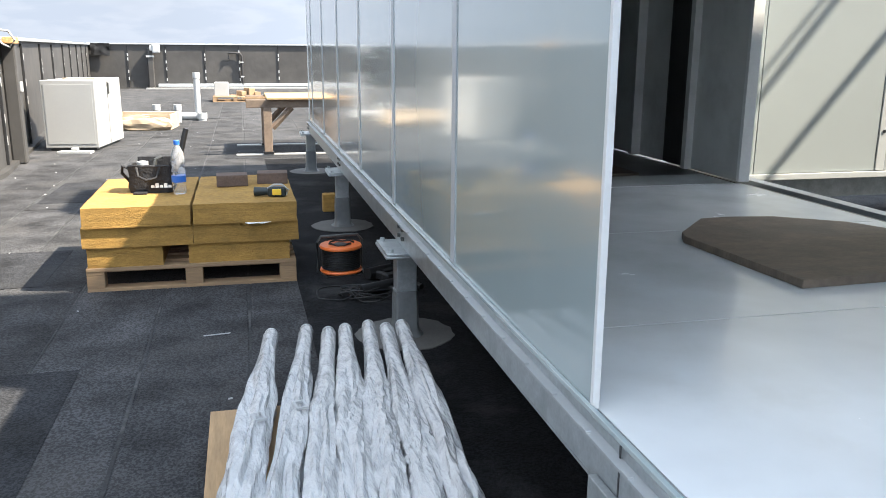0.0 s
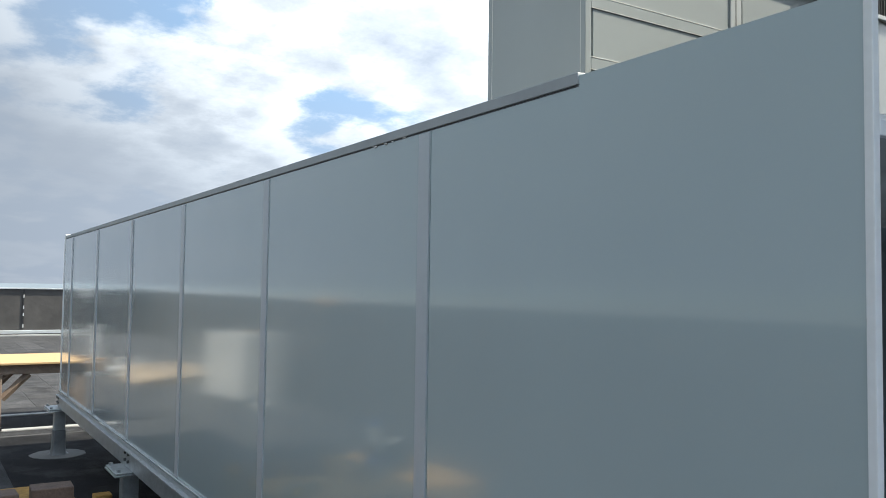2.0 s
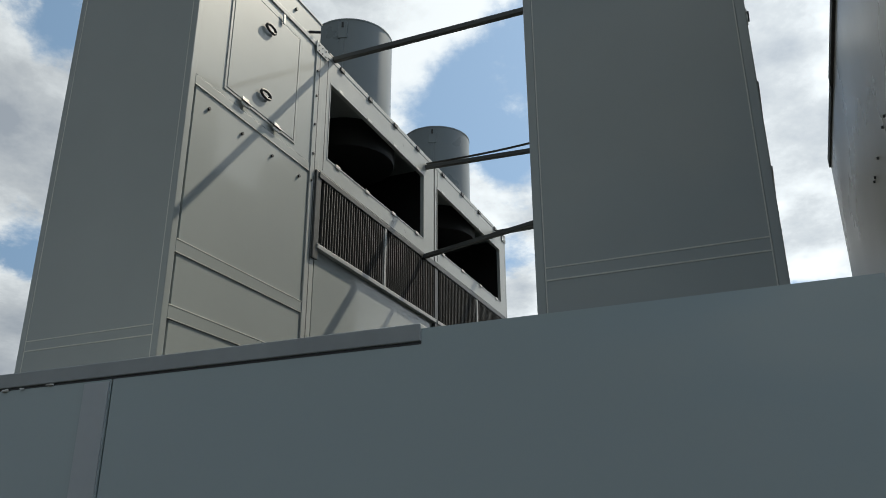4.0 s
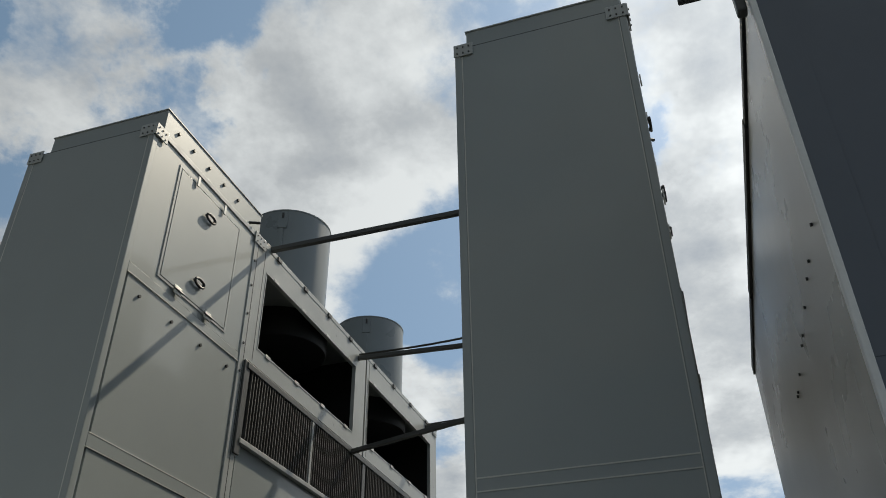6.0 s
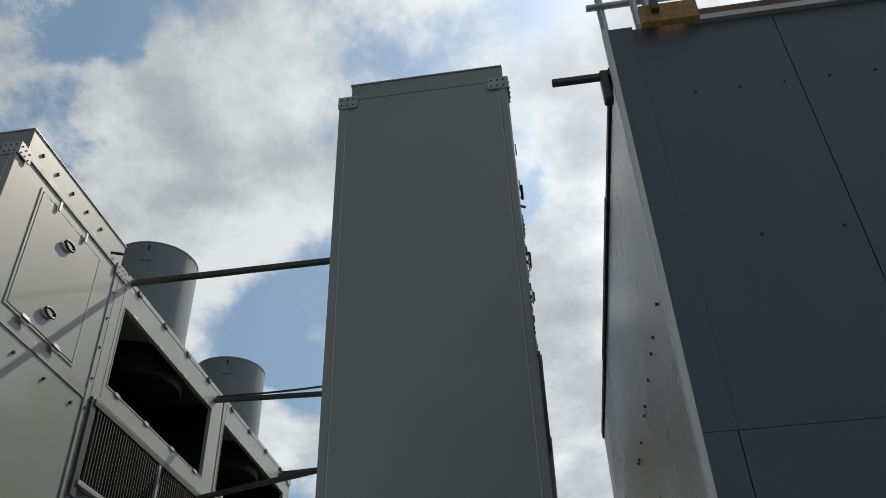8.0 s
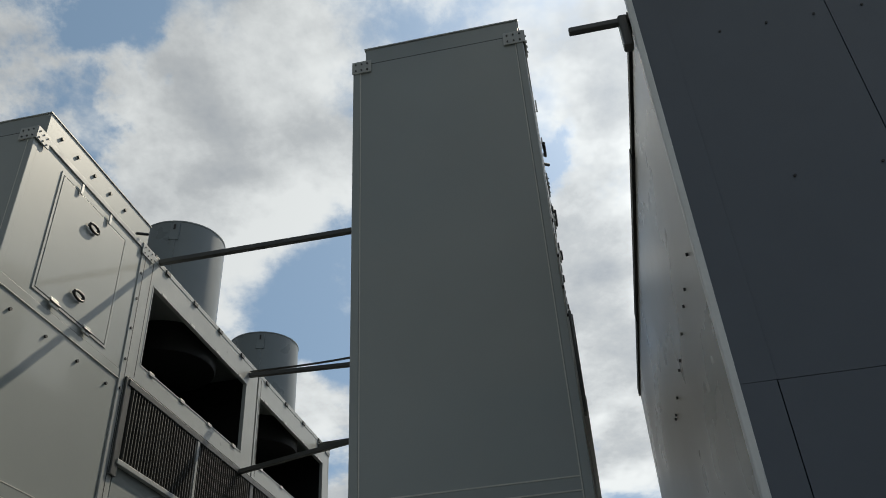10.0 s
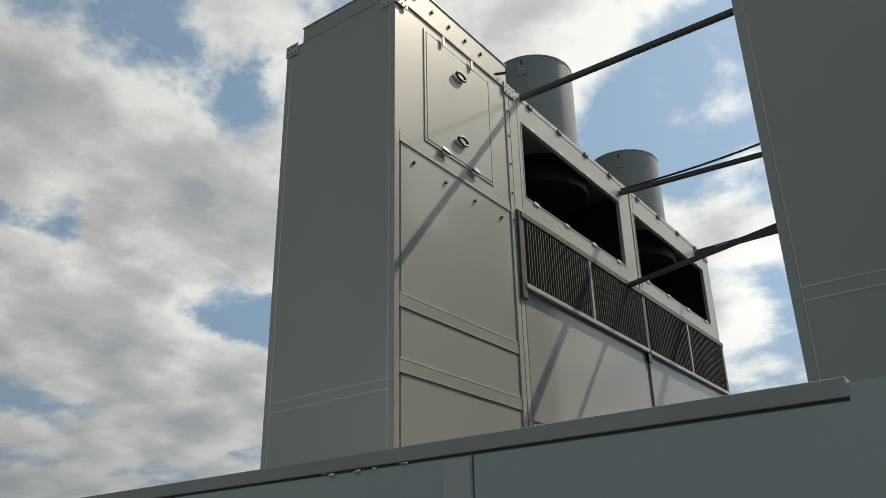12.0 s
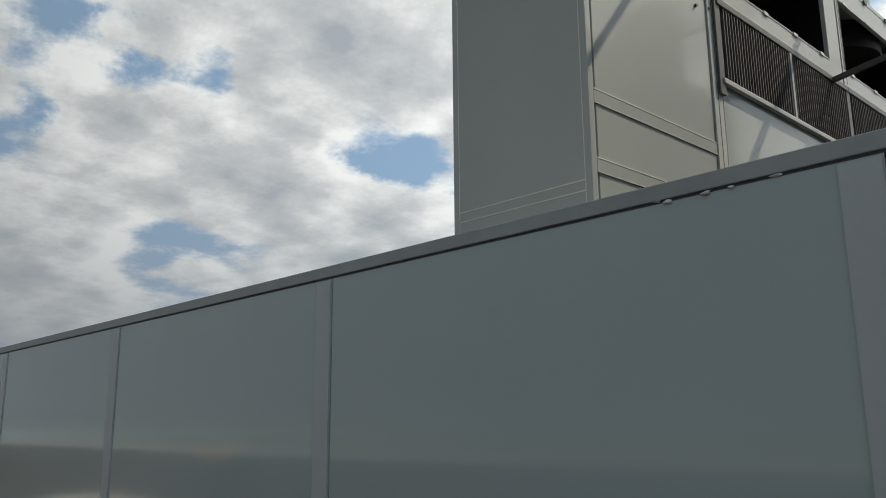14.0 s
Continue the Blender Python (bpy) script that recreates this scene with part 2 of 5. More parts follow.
M = dict(
    duct=mat("duct_paint", (0.365, 0.432, 0.437), 0.15, var=0.03, scale=1.3, bump=0.006, bscale=2.2, dist=0.003, spec=0.6, coat=1.0, rvar=0.03),
    strip=mat("duct_strip", (0.43, 0.46, 0.48), 0.3, var=0.03, scale=1.3, bump=0.01, spec=0.8),
    duct_in=mat("duct_inner_sheet", (0.68, 0.69, 0.67), 0.22, var=0.06, bump=0.01, bscale=3, stain=(0.2, 0.2, 0.19), stain_amt=0.3),
    floor=mat("duct_floor_sheet", (0.72, 0.75, 0.77), 0.24, var=0.05, bump=0.012, bscale=3, stain=(0.5, 0.5, 0.47), stain_amt=0.3, spec=0.6, coat=0.35),
    trim=mat("white_trim", (0.74, 0.75, 0.74), 0.4, var=0.05, scale=6, bump=0.02),
    flash=mat("flashing_sheet", (0.32, 0.34, 0.345), 0.45, var=0.08, scale=5, bump=0.02, bscale=20),
    unit=mat("unit_paint", (0.277, 0.301, 0.298), 0.42, var=0.035, scale=1.1, bump=0.012, bscale=1.7, dist=0.005, spec=0.3, coat=0.65, rvar=0.04),
    unit_trim=mat("unit_profile", (0.37, 0.385, 0.38), 0.32, var=0.05, scale=7, bump=0.02),
    bead=mat("sealant_bead", (0.52, 0.52, 0.49), 0.5, var=0.05, scale=20, bump=0.05),
    gap=mat("panel_gap", (0.045, 0.047, 0.05), 0.6, var=0.1),
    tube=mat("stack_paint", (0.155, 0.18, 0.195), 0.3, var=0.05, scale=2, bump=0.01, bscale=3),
    # near-black and dark grey that carry the shade of recesses in their colour
    dark=mat("shaded_interior", (0.012, 0.012, 0.013), 0.6, var=0.2, scale=3),
    bay=mat("shaded_bay_lining", (0.075, 0.08, 0.075), 0.4, var=0.1, scale=3),
    fin=mat("louvre_fin", (0.05, 0.05, 0.048), 0.6, var=0.2, scale=6, island=0.3),
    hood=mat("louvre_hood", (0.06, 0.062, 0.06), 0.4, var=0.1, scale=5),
    bright=mat("bright_plate", (0.5, 0.5, 0.48), 0.35, metal=0.3, var=0.08, scale=15),
    black=mat("black_plastic", (0.015, 0.015, 0.016), 0.4, var=0.15, scale=10),
    rubber=mat("black_rubber", (0.012, 0.012, 0.013), 0.55, var=0.2, scale=12),
    galv=mat("galvanised_steel", (0.46, 0.49, 0.50), 0.38, metal=0.75, var=0.16, scale=18, bump=0.03, bscale=80, stain=(0.3, 0.33, 0.34), stain_scale=6, stain_amt=0.6),
    wrap=mat("grey_wrap", (0.13, 0.14, 0.145), 0.45, var=0.15, scale=9, bump=0.15, bscale=35, dist=0.006),
    disc=mat("flange_membrane", (0.115, 0.113, 0.108), 0.75, var=0.2, scale=9, bump=0.1, bscale=120, stain=(0.1, 0.1, 0.1)),
    roof=mat("bitumen_sheet", (0.044, 0.0445, 0.047), 0.9, spec=0.2, hard=0.065, var=0.62, scale=3.2, bump=0.2, bscale=95, dist=0.008, stain=(0.06, 0.057, 0.053), stain_scale=1.6, stain_amt=0.5, island=0.2),
    # newer bitumen, its colour lowered further for the shade under the duct
    patch=mat("shaded_new_bitumen", (0.010, 0.0105, 0.012), 0.9, spec=0.15, hard=0.065, var=0.62, scale=4, bump=0.2, bscale=95, dist=0.007, stain=(0.06, 0.06, 0.06), stain_scale=2.2, stain_amt=0.5),
    # patch bitumen without that darkening for shade
    weathered=mat("patch_bitumen", (0.024, 0.025, 0.028), 0.88, spec=0.2, hard=0.065, var=0.6, scale=4, bump=0.2, bscale=95, dist=0.007, stain=(0.05, 0.05, 0.05), stain_scale=2.2, stain_amt=0.5),
    joint=mat("bitumen_joint", (0.024, 0.0245, 0.026), 0.85, var=0.5, scale=14, stain=(0.11, 0.11, 0.106), stain_scale=5, stain_amt=0.75, bump=0.2, bscale=90),
    parapet=mat("parapet_membrane", (0.042, 0.040, 0.038), 0.6, var=0.25, scale=1.6, bump=0.06, bscale=3, dist=0.03, stain=(0.065, 0.062, 0.057), stain_amt=0.4),
    coping=mat("coping_metal", (0.48, 0.50, 0.51), 0.4, metal=0.4, var=0.06),
    slate=mat("enclosure_front", (0.105, 0.122, 0.15), 0.5, var=0.06, scale=0.8, bump=0.01, bscale=4, rvar=0.06),
    cream=mat("enclosure_side", (0.31, 0.305, 0.285), 0.28, var=0.05, scale=1.0, bump=0.012, bscale=3, stain=(0.25, 0.24, 0.215), stain_scale=0.6),
    wool=mat("mineral_wool", (0.34, 0.20, 0.048), 0.95, hard=0.16, var=0.24, scale=7, bump=0.16, bscale=70, dist=0.005, stretch=(0.6, 0.6, 5), stain=(0.22, 0.135, 0.035), stain_scale=11, stain_amt=0.6, island=0.08),
    wood=mat("pallet_wood", (0.27, 0.18, 0.10), 0.75, var=0.2, scale=6, bump=0.12, bscale=30, stretch=(0.6, 5, 5), stain=(0.20, 0.14, 0.09), stain_scale=4, island=0.15),
    lath=mat("deck_board_wood", (0.36, 0.24, 0.125), 0.75, var=0.2, scale=6, bump=0.12, bscale=30, stretch=(6, 0.6, 5), stain=(0.26, 0.17, 0.09), stain_scale=4, island=0.08),
    ply=mat("worn_plywood", (0.17, 0.135, 0.10), 0.7, var=0.22, scale=5, bump=0.15, bscale=40, stretch=(1, 4, 1), stain=(0.09, 0.075, 0.06), stain_scale=2.5, stain_amt=0.7),
    pine=mat("fresh_board", (0.42, 0.29, 0.14), 0.6, var=0.12, scale=3, bump=0.05, bscale=20, stretch=(1, 6, 1)),
    oldwood=mat("weathered_timber", (0.18, 0.135, 0.10), 0.85, var=0.25, scale=5, bump=0.15, bscale=40),
    brick=mat("brown_paver", (0.12, 0.085, 0.068), 0.9, var=0.25, scale=14, bump=0.25, bscale=90, dist=0.004),
    film=mat("plastic_film", (0.52, 0.525, 0.53), 0.16, var=0.10, scale=16, bump=0.2, bscale=26, dist=0.016, spec=0.9, stretch=(1.8, 0.45, 1.8), stain=(0.26, 0.265, 0.275), stain_scale=7, stain_amt=0.35),
    white=mat("white_coating", (0.34, 0.34, 0.33), 0.4, var=0.04, scale=2, bump=0.02),
    card=mat("cardboard", (0.34, 0.27, 0.185), 0.85, var=0.15, scale=4, bump=0.05),
    pvc=mat("grey_pvc", (0.42, 0.43, 0.43), 0.4, var=0.08, scale=4),
    orange=mat("orange_plastic", (0.75, 0.17, 0.035), 0.4, var=0.1, scale=8),
    cloth=mat("black_cloth", (0.014, 0.014, 0.016), 0.7, var=0.3, scale=14, bump=0.2, bscale=30, dist=0.01),
    paper=mat("white_paper", (0.82, 0.82, 0.80), 0.7, var=0.04),
    blue=mat("blue_cap", (0.03, 0.13, 0.5), 0.4, var=0.05),
    label=mat("pale_sticker", (0.36, 0.44, 0.62), 0.5, var=0.1),
    yellow=mat("yellow_plastic", (0.75, 0.5, 0.04), 0.4, var=0.08),
    green=mat("dark_green_tool", (0.012, 0.02, 0.022), 0.45, var=0.15),
    osb=mat("strand_board", (0.42, 0.25, 0.10), 0.8, var=0.35, scale=40, bump=0.1, bscale=60),
    field=mat("far_land", (0.10, 0.12, 0.09), 0.9, var=0.3, scale=0.01, bump=0),
    hill=mat("far_hills", (0.13, 0.16, 0.19), 0.9, var=0.15, scale=0.004, bump=0),
)


def clear_plastic():
    m = bpy.data.materials.new("clear_plastic")
    m.use_nodes = True
    p = m.node_tree.nodes["Principled BSDF"]
    p.inputs["Base Color"].default_value = (0.95, 0.97, 0.99, 1)
    p.inputs["Roughness"].default_value = 0.06
    p.inputs["IOR"].default_value = 1.06
    p.inputs["Transmission Weight"].default_value = 0.82
    return m


M["clear"] = clear_plastic()


# ---- mesh helpers ----
def box(bm, x0, x1, y0, y1, z0, z1, bevel=0.0):
    r = bmesh.ops.create_cube(bm, size=1.0)
    vs = r["verts"]
    for v in vs:
        v.co = Vector(((x0 + x1) / 2 + v.co.x * (x1 - x0), (y0 + y1) / 2 + v.co.y * (y1 - y0), (z0 + z1) / 2 + v.co.z * (z1 - z0)))
    if bevel:
        es = list({e for v in vs for e in v.link_edges})
        bmesh.ops.bevel(bm, geom=es, offset=bevel, segments=2, profile=0.5, affect="EDGES")
    return bm


def boxed(*dims, bevel=0.0):
    return box(bmesh.new(), *dims, bevel=bevel)


def cyl(bm, p0, p1, r0, r1=None, seg=16, caps=True):
    p0, p1 = Vector(p0), Vector(p1)
    d = p1 - p0
    m = Matrix.Translation((p0 + p1) / 2) @ d.to_track_quat("Z", "Y").to_matrix().to_4x4()
    bmesh.ops.create_cone(bm, cap_ends=caps, cap_tris=False, segments=seg, radius1=r0, radius2=r0 if r1 is None else r1, depth=d.length, matrix=m)
    return bm


def rod(p0, p1, r0, r1=None, seg=16):
    return cyl(bmesh.new(), p0, p1, r0, r1, seg)


def lathe(profile, seg=24, centre=(0, 0, 0)):
    """A turned body from (radius, height) pairs."""
    bm = bmesh.new()
    rings = []
    for r, z in profile:
        rings.append([bm.verts.new((centre[0] + r * math.cos(2 * math.pi * k / seg), centre[1] + r * math.sin(2 * math.pi * k / seg), centre[2] + z)) for k in range(seg)])
    for a, b in zip(rings, rings[1:]):
        for k in range(seg):
            bm.faces.new((a[k], a[(k + 1) % seg], b[(k + 1) % seg], b[k]))
    for ring, flip in ((rings[0], True), (rings[-1], False)):
        bm.faces.new(ring[::-1] if flip else ring)
    return bm


def tube_path(points, r, seg=8):
    """A round bar or cable along points."""
    bm = bmesh.new()
    pts = [Vector(p) for p in points]
    rings = []
    for i, p in enumerate(pts):
        d = (pts[min(i + 1, len(pts) - 1)] - pts[max(i - 1, 0)]).normalized()
        side = d.cross(Vector((0, 0, 1)))
        if side.length < 0.05:
            side = d.cross(Vector((1, 0, 0)))
        side.normalize()
        top = side.cross(d)
        rings.append([bm.verts.new(p + r * (math.cos(2 * math.pi * k / seg) * side + math.sin(2 * math.pi * k / seg) * top)) for k in range(seg)])
    for a, b in zip(rings, rings[1:]):
        for k in range(seg):
            bm.faces.new((a[k], a[(k + 1) % seg], b[(k + 1) % seg], b[k]))
    bm.faces.new(rings[0][::-1])
    bm.faces.new(rings[-1])
    return bm


def prism(outline, z0, z1, bevel=0.0):
    bm = bmesh.new()
    low = [bm.verts.new((x, y, z0)) for x, y in outline]
    top = [bm.verts.new((x, y, z1)) for x, y in outline]
    n = len(outline)
    bm.faces.new(low[::-1])
    bm.faces.new(top)
    for k in range(n):
        bm.faces.new((low[k], low[(k + 1) % n], top[(k + 1) % n], top[k]))
    if bevel:
        bmesh.ops.bevel(bm, geom=list(bm.edges), offset=bevel, segments=1, affect="EDGES")
    return bm


def mesh_of(name, bm, material, smooth=False):
    bmesh.ops.recalc_face_normals(bm, faces=bm.faces)
    me = bpy.data.meshes.new(name)
    bm.to_mesh(me)
    bm.free()
    if material:
        me.materials.append(M[material])
    if smooth:
        for poly in me.polygons:
            poly.use_smooth = True
        me.set_sharp_from_angle(angle=radians(40))
    return me


def part(name, bm, material, parent=None, label="", smooth=False):
    ob = new(name, mesh_of(name, bm, material, smooth))
    if parent:
        ob.parent = parent
    return tagged(ob, label)


def piece(name, me, parent, at=(0, 0, 0), rz=0.0):
    ob = new(name, me)
    ob.parent = parent
    ob.matrix_basis = pose(*at, 0, 0, rz)
    return ob


def thing(name, label, category, at=(0, 0, 0), rz=0.0, group="", kind=""):
    ob = new(name)
    ob.matrix_basis = pose(*at, 0, 0, rz)
    return tagged(ob, label, category, group, kind)


def solo(name, bm, material, label, category, at=(0, 0, 0), rz=0.0, group="", kind="", smooth=False):
    ob = part(name, bm, material, None, "", smooth)
    ob.matrix_basis = pose(*at, 0, 0, rz)
    return tagged(ob, label, category, group, kind)


# ---- roof, parapet and distance ----
ground = solo("ground", prism([(-2500, -2500), (2500, -2500), (2500, 2500), (-2500, 2500)], -9.2, -9.0), "field", "flat hazy land far below the roof", "ground", kind="structure")


def hills():
    bm = bmesh.new()
    n, prev = 120, None
    for k in range(n + 1):
        a = 2 * math.pi * k / n
        h = 6 + 9 * noise.noise((3 * math.cos(a), 3 * math.sin(a), 2.0)) + 4 * noise.noise((9 * math.cos(a), 9 * math.sin(a), 5.0))
        r = 2000
        cur = [bm.verts.new((rr * math.cos(a), rr * math.sin(a), z)) for rr, z in ((r, -9.0), (r + 40, max(h, 1.5)), (r + 120, -9.0))]
        if prev:
            bm.faces.new((prev[0], cur[0], cur[1], prev[1]))
            bm.faces.new((prev[1], cur[1], cur[2], prev[2]))
        prev = cur
    return bm


solo("backdrop", hills(), "hill", "low blue-grey wooded hills on the horizon", "hills", kind="structure")
roof = solo("floor", boxed(-14, 18, -14, 29.6, -0.5, 0.0), "roof", "flat bitumen-covered roof of the building", "roof", kind="structure")
solo("wall_storey", boxed(-13.8, 17.8, -13.8, 29.4, -9.0, -0.5), "slate", "building storeys under the roof", "wall", kind="structure")


def parapet(name, x0, y0, x1, y1, first=0.35, step=0.92, h=1.48):
    """A parapet wall clad in black membrane with battens and a metal coping; the inner face is at local y = 0."""
    length = math.hypot(x1 - x0, y1 - y0)
    rz = math.degrees(math.atan2(y1 - y0, x1 - x0))
    w = solo(name, boxed(0, length, 0.02, 0.3, 0, h), "parapet", "roof parapet clad in black membrane under a metal coping", "parapet", at=(x0, y0, 0), rz=rz, kind="structure")
    part("coping", boxed(-0.02, length + 0.02, -0.05, 0.36, h, h + 0.045, bevel=0.008), "coping", w, "pale metal coping")
    part("fillet", prism([(0, 0.02), (length, 0.02), (length, -0.06), (0, -0.06)], 0, 0.05), "parapet", w)
    batten = mesh_of("batten", boxed(-0.022, 0.022, -0.012, 0.02, 0.05, h - 0.03, bevel=0.004), "rubber")
    mark = mesh_of("tape_mark", boxed(-0.016, 0.016, -0.016, -0.012, -0.05, 0.05), "pvc")
    x, k = first, 0
    while x < length - 0.1 and k < 60:
        piece("batten", batten, w, (x, 0, 0))
        for z in (0.32, 0.62, 0.95, 1.2):
            piece("tape_mark", mark, w, (x + 0.002, 0, z + 0.06 * math.sin(k * 3.1 + z * 9)))
        x += step * (1 + 0.09 * math.sin(k * 2.7))
        k += 1
    return w


wall_far = parapet("wall_far", -5.75, 29.1, 17.5, 29.1, 1.25, 1.25)
wall_left = parapet("wall_left", -3.35, 8.3, -5.72, 29.1, 0.55, 2.3, 1.46)
wall_left_near = parapet("wall_near", -3.35, -13.5, -3.35, 8.3, 0.4, 1.1, 1.46)
parapet("wall_right", 17.5, 29.1, 17.5, -13.5, 1.0, 2.2)
parapet("wall_back", 17.5, -13.5, -3.35, -13.5, 1.0, 2.2)
part("skirting", boxed(2.2, 22.5, -0.12, 0.0, 0.05, 0.16, bevel=0.01), "coping", wall_far, "pale metal skirting at the foot")
pillar = part("pillar", boxed(0.98, 1.22, -0.14, 0.02, 0, 1.42, bevel=0.02), "parapet", wall_left)
part("bracket", boxed(1.06, 1.14, -0.17, -0.14, 0.86, 0.98, bevel=0.006), "pvc", wall_left)


def drain_pipe(parent, x):
    d = part("pipe", tube_path([(x, -0.09, 0.1), (x, -0.09, 1.12), (x - 0.06, -0.09, 1.2), (x - 0.45, -0.09, 1.22), (x - 0.45, -0.09, 1.0)], 0.035, 10), "black", parent, "dark overflow pipe on the wall", smooth=True)
    for z in (0.4, 0.9):
        part("clamp", boxed(x - 0.06, x + 0.06, -0.13, 0.0, z - 0.02, z + 0.02), "pvc", d)


drain_pipe(wall_far, 5.05)


def fall_post(x):
    p = part("post", boxed(x - 0.09, x + 0.09, -0.2, 0.02, 0, 1.36, bevel=0.02), "parapet", wall_far)
    part("clamp", boxed(x - 0.13, x + 0.13, -0.24, -0.2, 1.06, 1.12), "pvc", p)
    part("fixing", boxed(x + 0.0, x + 0.14, -0.26, -0.2, 1.28, 1.46, bevel=0.01), "pvc", p)


fall_post(2.0)


def membrane_flap():
    """A loose corner of black membrane hanging over the parapet edge."""
    bm = bmesh.new()
    rows = []
    for i in range(9):
        z = 1.52 - 0.05 * i
        rows.append([bm.verts.new((x + 0.03 * noise.noise((x * 4, z * 5, 1)), -0.09 - 0.05 * noise.noise((x * 5, z * 6, 3)) - 0.008 * i, z - 0.10 * abs(x - 0.3) * i / 8)) for x in [0.075 * j for j in range(9)]])
    for a, b in zip(rows, rows[1:]):
        for j in range(8):
            bm.faces.new((a[j], a[j + 1], b[j + 1], b[j]))
    bmesh.ops.solidify(bm, geom=bm.faces[:], thickness=0.012)
    return bm


flap = part("membrane_flap", membrane_flap(), "rubber", wall_far, "loose black membrane corner", smooth=True)
flap.matrix_basis = pose(0.1, 0, 0)
part("white_bag", boxed(2.08, 2.34, -0.3, -0.2, 1.2, 1.5, bevel=0.05), "pvc", wall_far, "pale plastic bag tied to the post")
part("timber_cap", boxed(0.75, 1.25, -0.16, 0.1, 1.42, 1.50, bevel=0.01), "osb", wall_left, "orange-brown timber cap")
cable_end = solo("cable", tube_path([(-3.5, 8.9, 1.50), (-3.42, 8.95, 1.58), (-3.3, 9.0, 1.56), (-3.24, 9.0, 1.46), (-3.3, 9.0, 1.38), (-3.38, 9.0, 1.42), (-3.42, 9.0, 1.5), (-3.46, 8.95, 1.8), (-3.5, 8.9, 2.0)], 0.014), "white", "white cable looping over the parapet coping", "cable", smooth=True)


# ---- the raised air duct ----
DUCT_END, PITCH, ZB, ZT, DW = 8.03, 1.25, 0.615, 2.066, 2.2
duct = thing("air_duct", "long raised grey sheet-metal air duct with an open end", "air duct", kind="")
for k in range(7):
    y0, y1 = k * PITCH, min((k + 1) * PITCH, DUCT_END)
    part("side_panel", boxed(0.0, 0.014, y0 + 0.002, y1 - 0.002, ZB, ZT), "duct", duct)
    if k:
        part("cover_strip", boxed(-0.004, 0.0, y0 + 0.004, y0 + 0.062, ZB + 0.004, ZT - 0.004), "strip", duct)
        part("joint", boxed(0.004, 0.013, y0 - 0.002, y0 + 0.002, ZB, ZT), "gap", duct)
part("end_post", boxed(-0.003, 0.0145, -0.0135, 0.002, ZB - 0.01, ZT + 0.022, bevel=0.002), "trim", duct, "white edge profile")
part("end_strip", boxed(-0.004, 0.05, DUCT_END - 0.03, DUCT_END + 0.02, ZB, ZT + 0.05, bevel=0.003), "trim", duct)
part("roof_flashing", boxed(-0.003, 0.12, 0.642, DUCT_END + 0.03, ZT + 0.005, ZT + 0.033, bevel=0.002), "flash", duct, "grey roof edge flashing")
part("top_edge", boxed(0.001, 0.013, 0.003, 0.642, ZT, ZT + 0.025), "duct", duct)
part("shadow_gap", boxed(0.001, 0.03, 0.642, DUCT_END, ZT, ZT + 0.0045), "gap", duct)
part("roof_panel", boxed(0.0145, DW + 0.06, 1.06, DUCT_END, 1.985, ZT - 0.004), "duct_in", duct)
part("roof_panel", boxed(0.0145, DW + 0.06, 0.0, 1.055, 1.885, 1.9), "duct_in", duct)
part("end_rail", boxed(0.0145, DW + 0.06, -0.0135, 0.0, 1.862, 1.888, bevel=0.002), "trim", duct, "white edge profile")
# the shade on these two inner panels is put into the darker stack paint
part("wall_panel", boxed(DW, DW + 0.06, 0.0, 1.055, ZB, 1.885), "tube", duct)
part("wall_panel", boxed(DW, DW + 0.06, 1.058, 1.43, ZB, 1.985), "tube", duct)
part("wall_panel", boxed(DW, DW + 0.06, 2.87, 3.42, ZB, 1.985), "duct_in", duct)
part("jamb", boxed(DW - 0.006, DW + 0.066, 2.84, 2.87, ZB, 1.985), "trim", duct, "white edge profile")
part("jamb", boxed(DW - 0.006, DW + 0.066, 1.43, 1.452, ZB, 1.885), "duct_in", duct)
part("inner_post", boxed(DW - 0.05, DW + 0.06, 3.42, 3.47, ZB, 1.985), "duct_in", duct)
part("inner_post", boxed(DW - 0.05, DW + 0.06, 4.22, 4.27, ZB, 1.985), "duct_in", duct)
# dark panel stands in for a deep, shaded slot; its depth is painted
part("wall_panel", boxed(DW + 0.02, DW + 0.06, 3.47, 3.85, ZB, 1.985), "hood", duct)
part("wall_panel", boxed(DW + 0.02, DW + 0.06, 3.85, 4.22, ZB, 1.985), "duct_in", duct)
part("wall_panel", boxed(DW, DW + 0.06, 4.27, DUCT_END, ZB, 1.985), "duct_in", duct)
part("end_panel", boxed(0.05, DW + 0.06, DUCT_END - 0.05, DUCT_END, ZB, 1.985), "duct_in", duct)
# added near-black board; its colour gives the shaded depth of the duct
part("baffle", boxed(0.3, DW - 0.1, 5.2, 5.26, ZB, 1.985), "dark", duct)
# floor left pale here as the sunlit strip before the darkened inner floor
part("threshold", boxed(0.05, DW - 0.02, 2.86, 3.24, ZB - 0.03, ZB - 0.010), "floor", duct, "strip of floor left pale where sunlight falls")
ys = [-1.35, -0.62, 0.51, 1.69, 2.86]
for a, b in zip(ys, ys[1:]):
    wide = DW + 0.02 if a > -0.7 else 1.6
    part("floor_panel", boxed(0.015, wide, a + 0.003, b - 0.003, 0.55, ZB - 0.012), "floor", duct, "pale grey sheet floor")
# inner floor in dark hood colour, for the shade inside the duct
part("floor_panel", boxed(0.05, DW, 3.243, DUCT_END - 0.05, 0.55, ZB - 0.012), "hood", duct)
part("floor_sheet", boxed(0.9, 1.75, 3.28, 3.85, ZB - 0.011, ZB + 0.004, bevel=0.003), "ply", duct, "brown sheet on the floor")
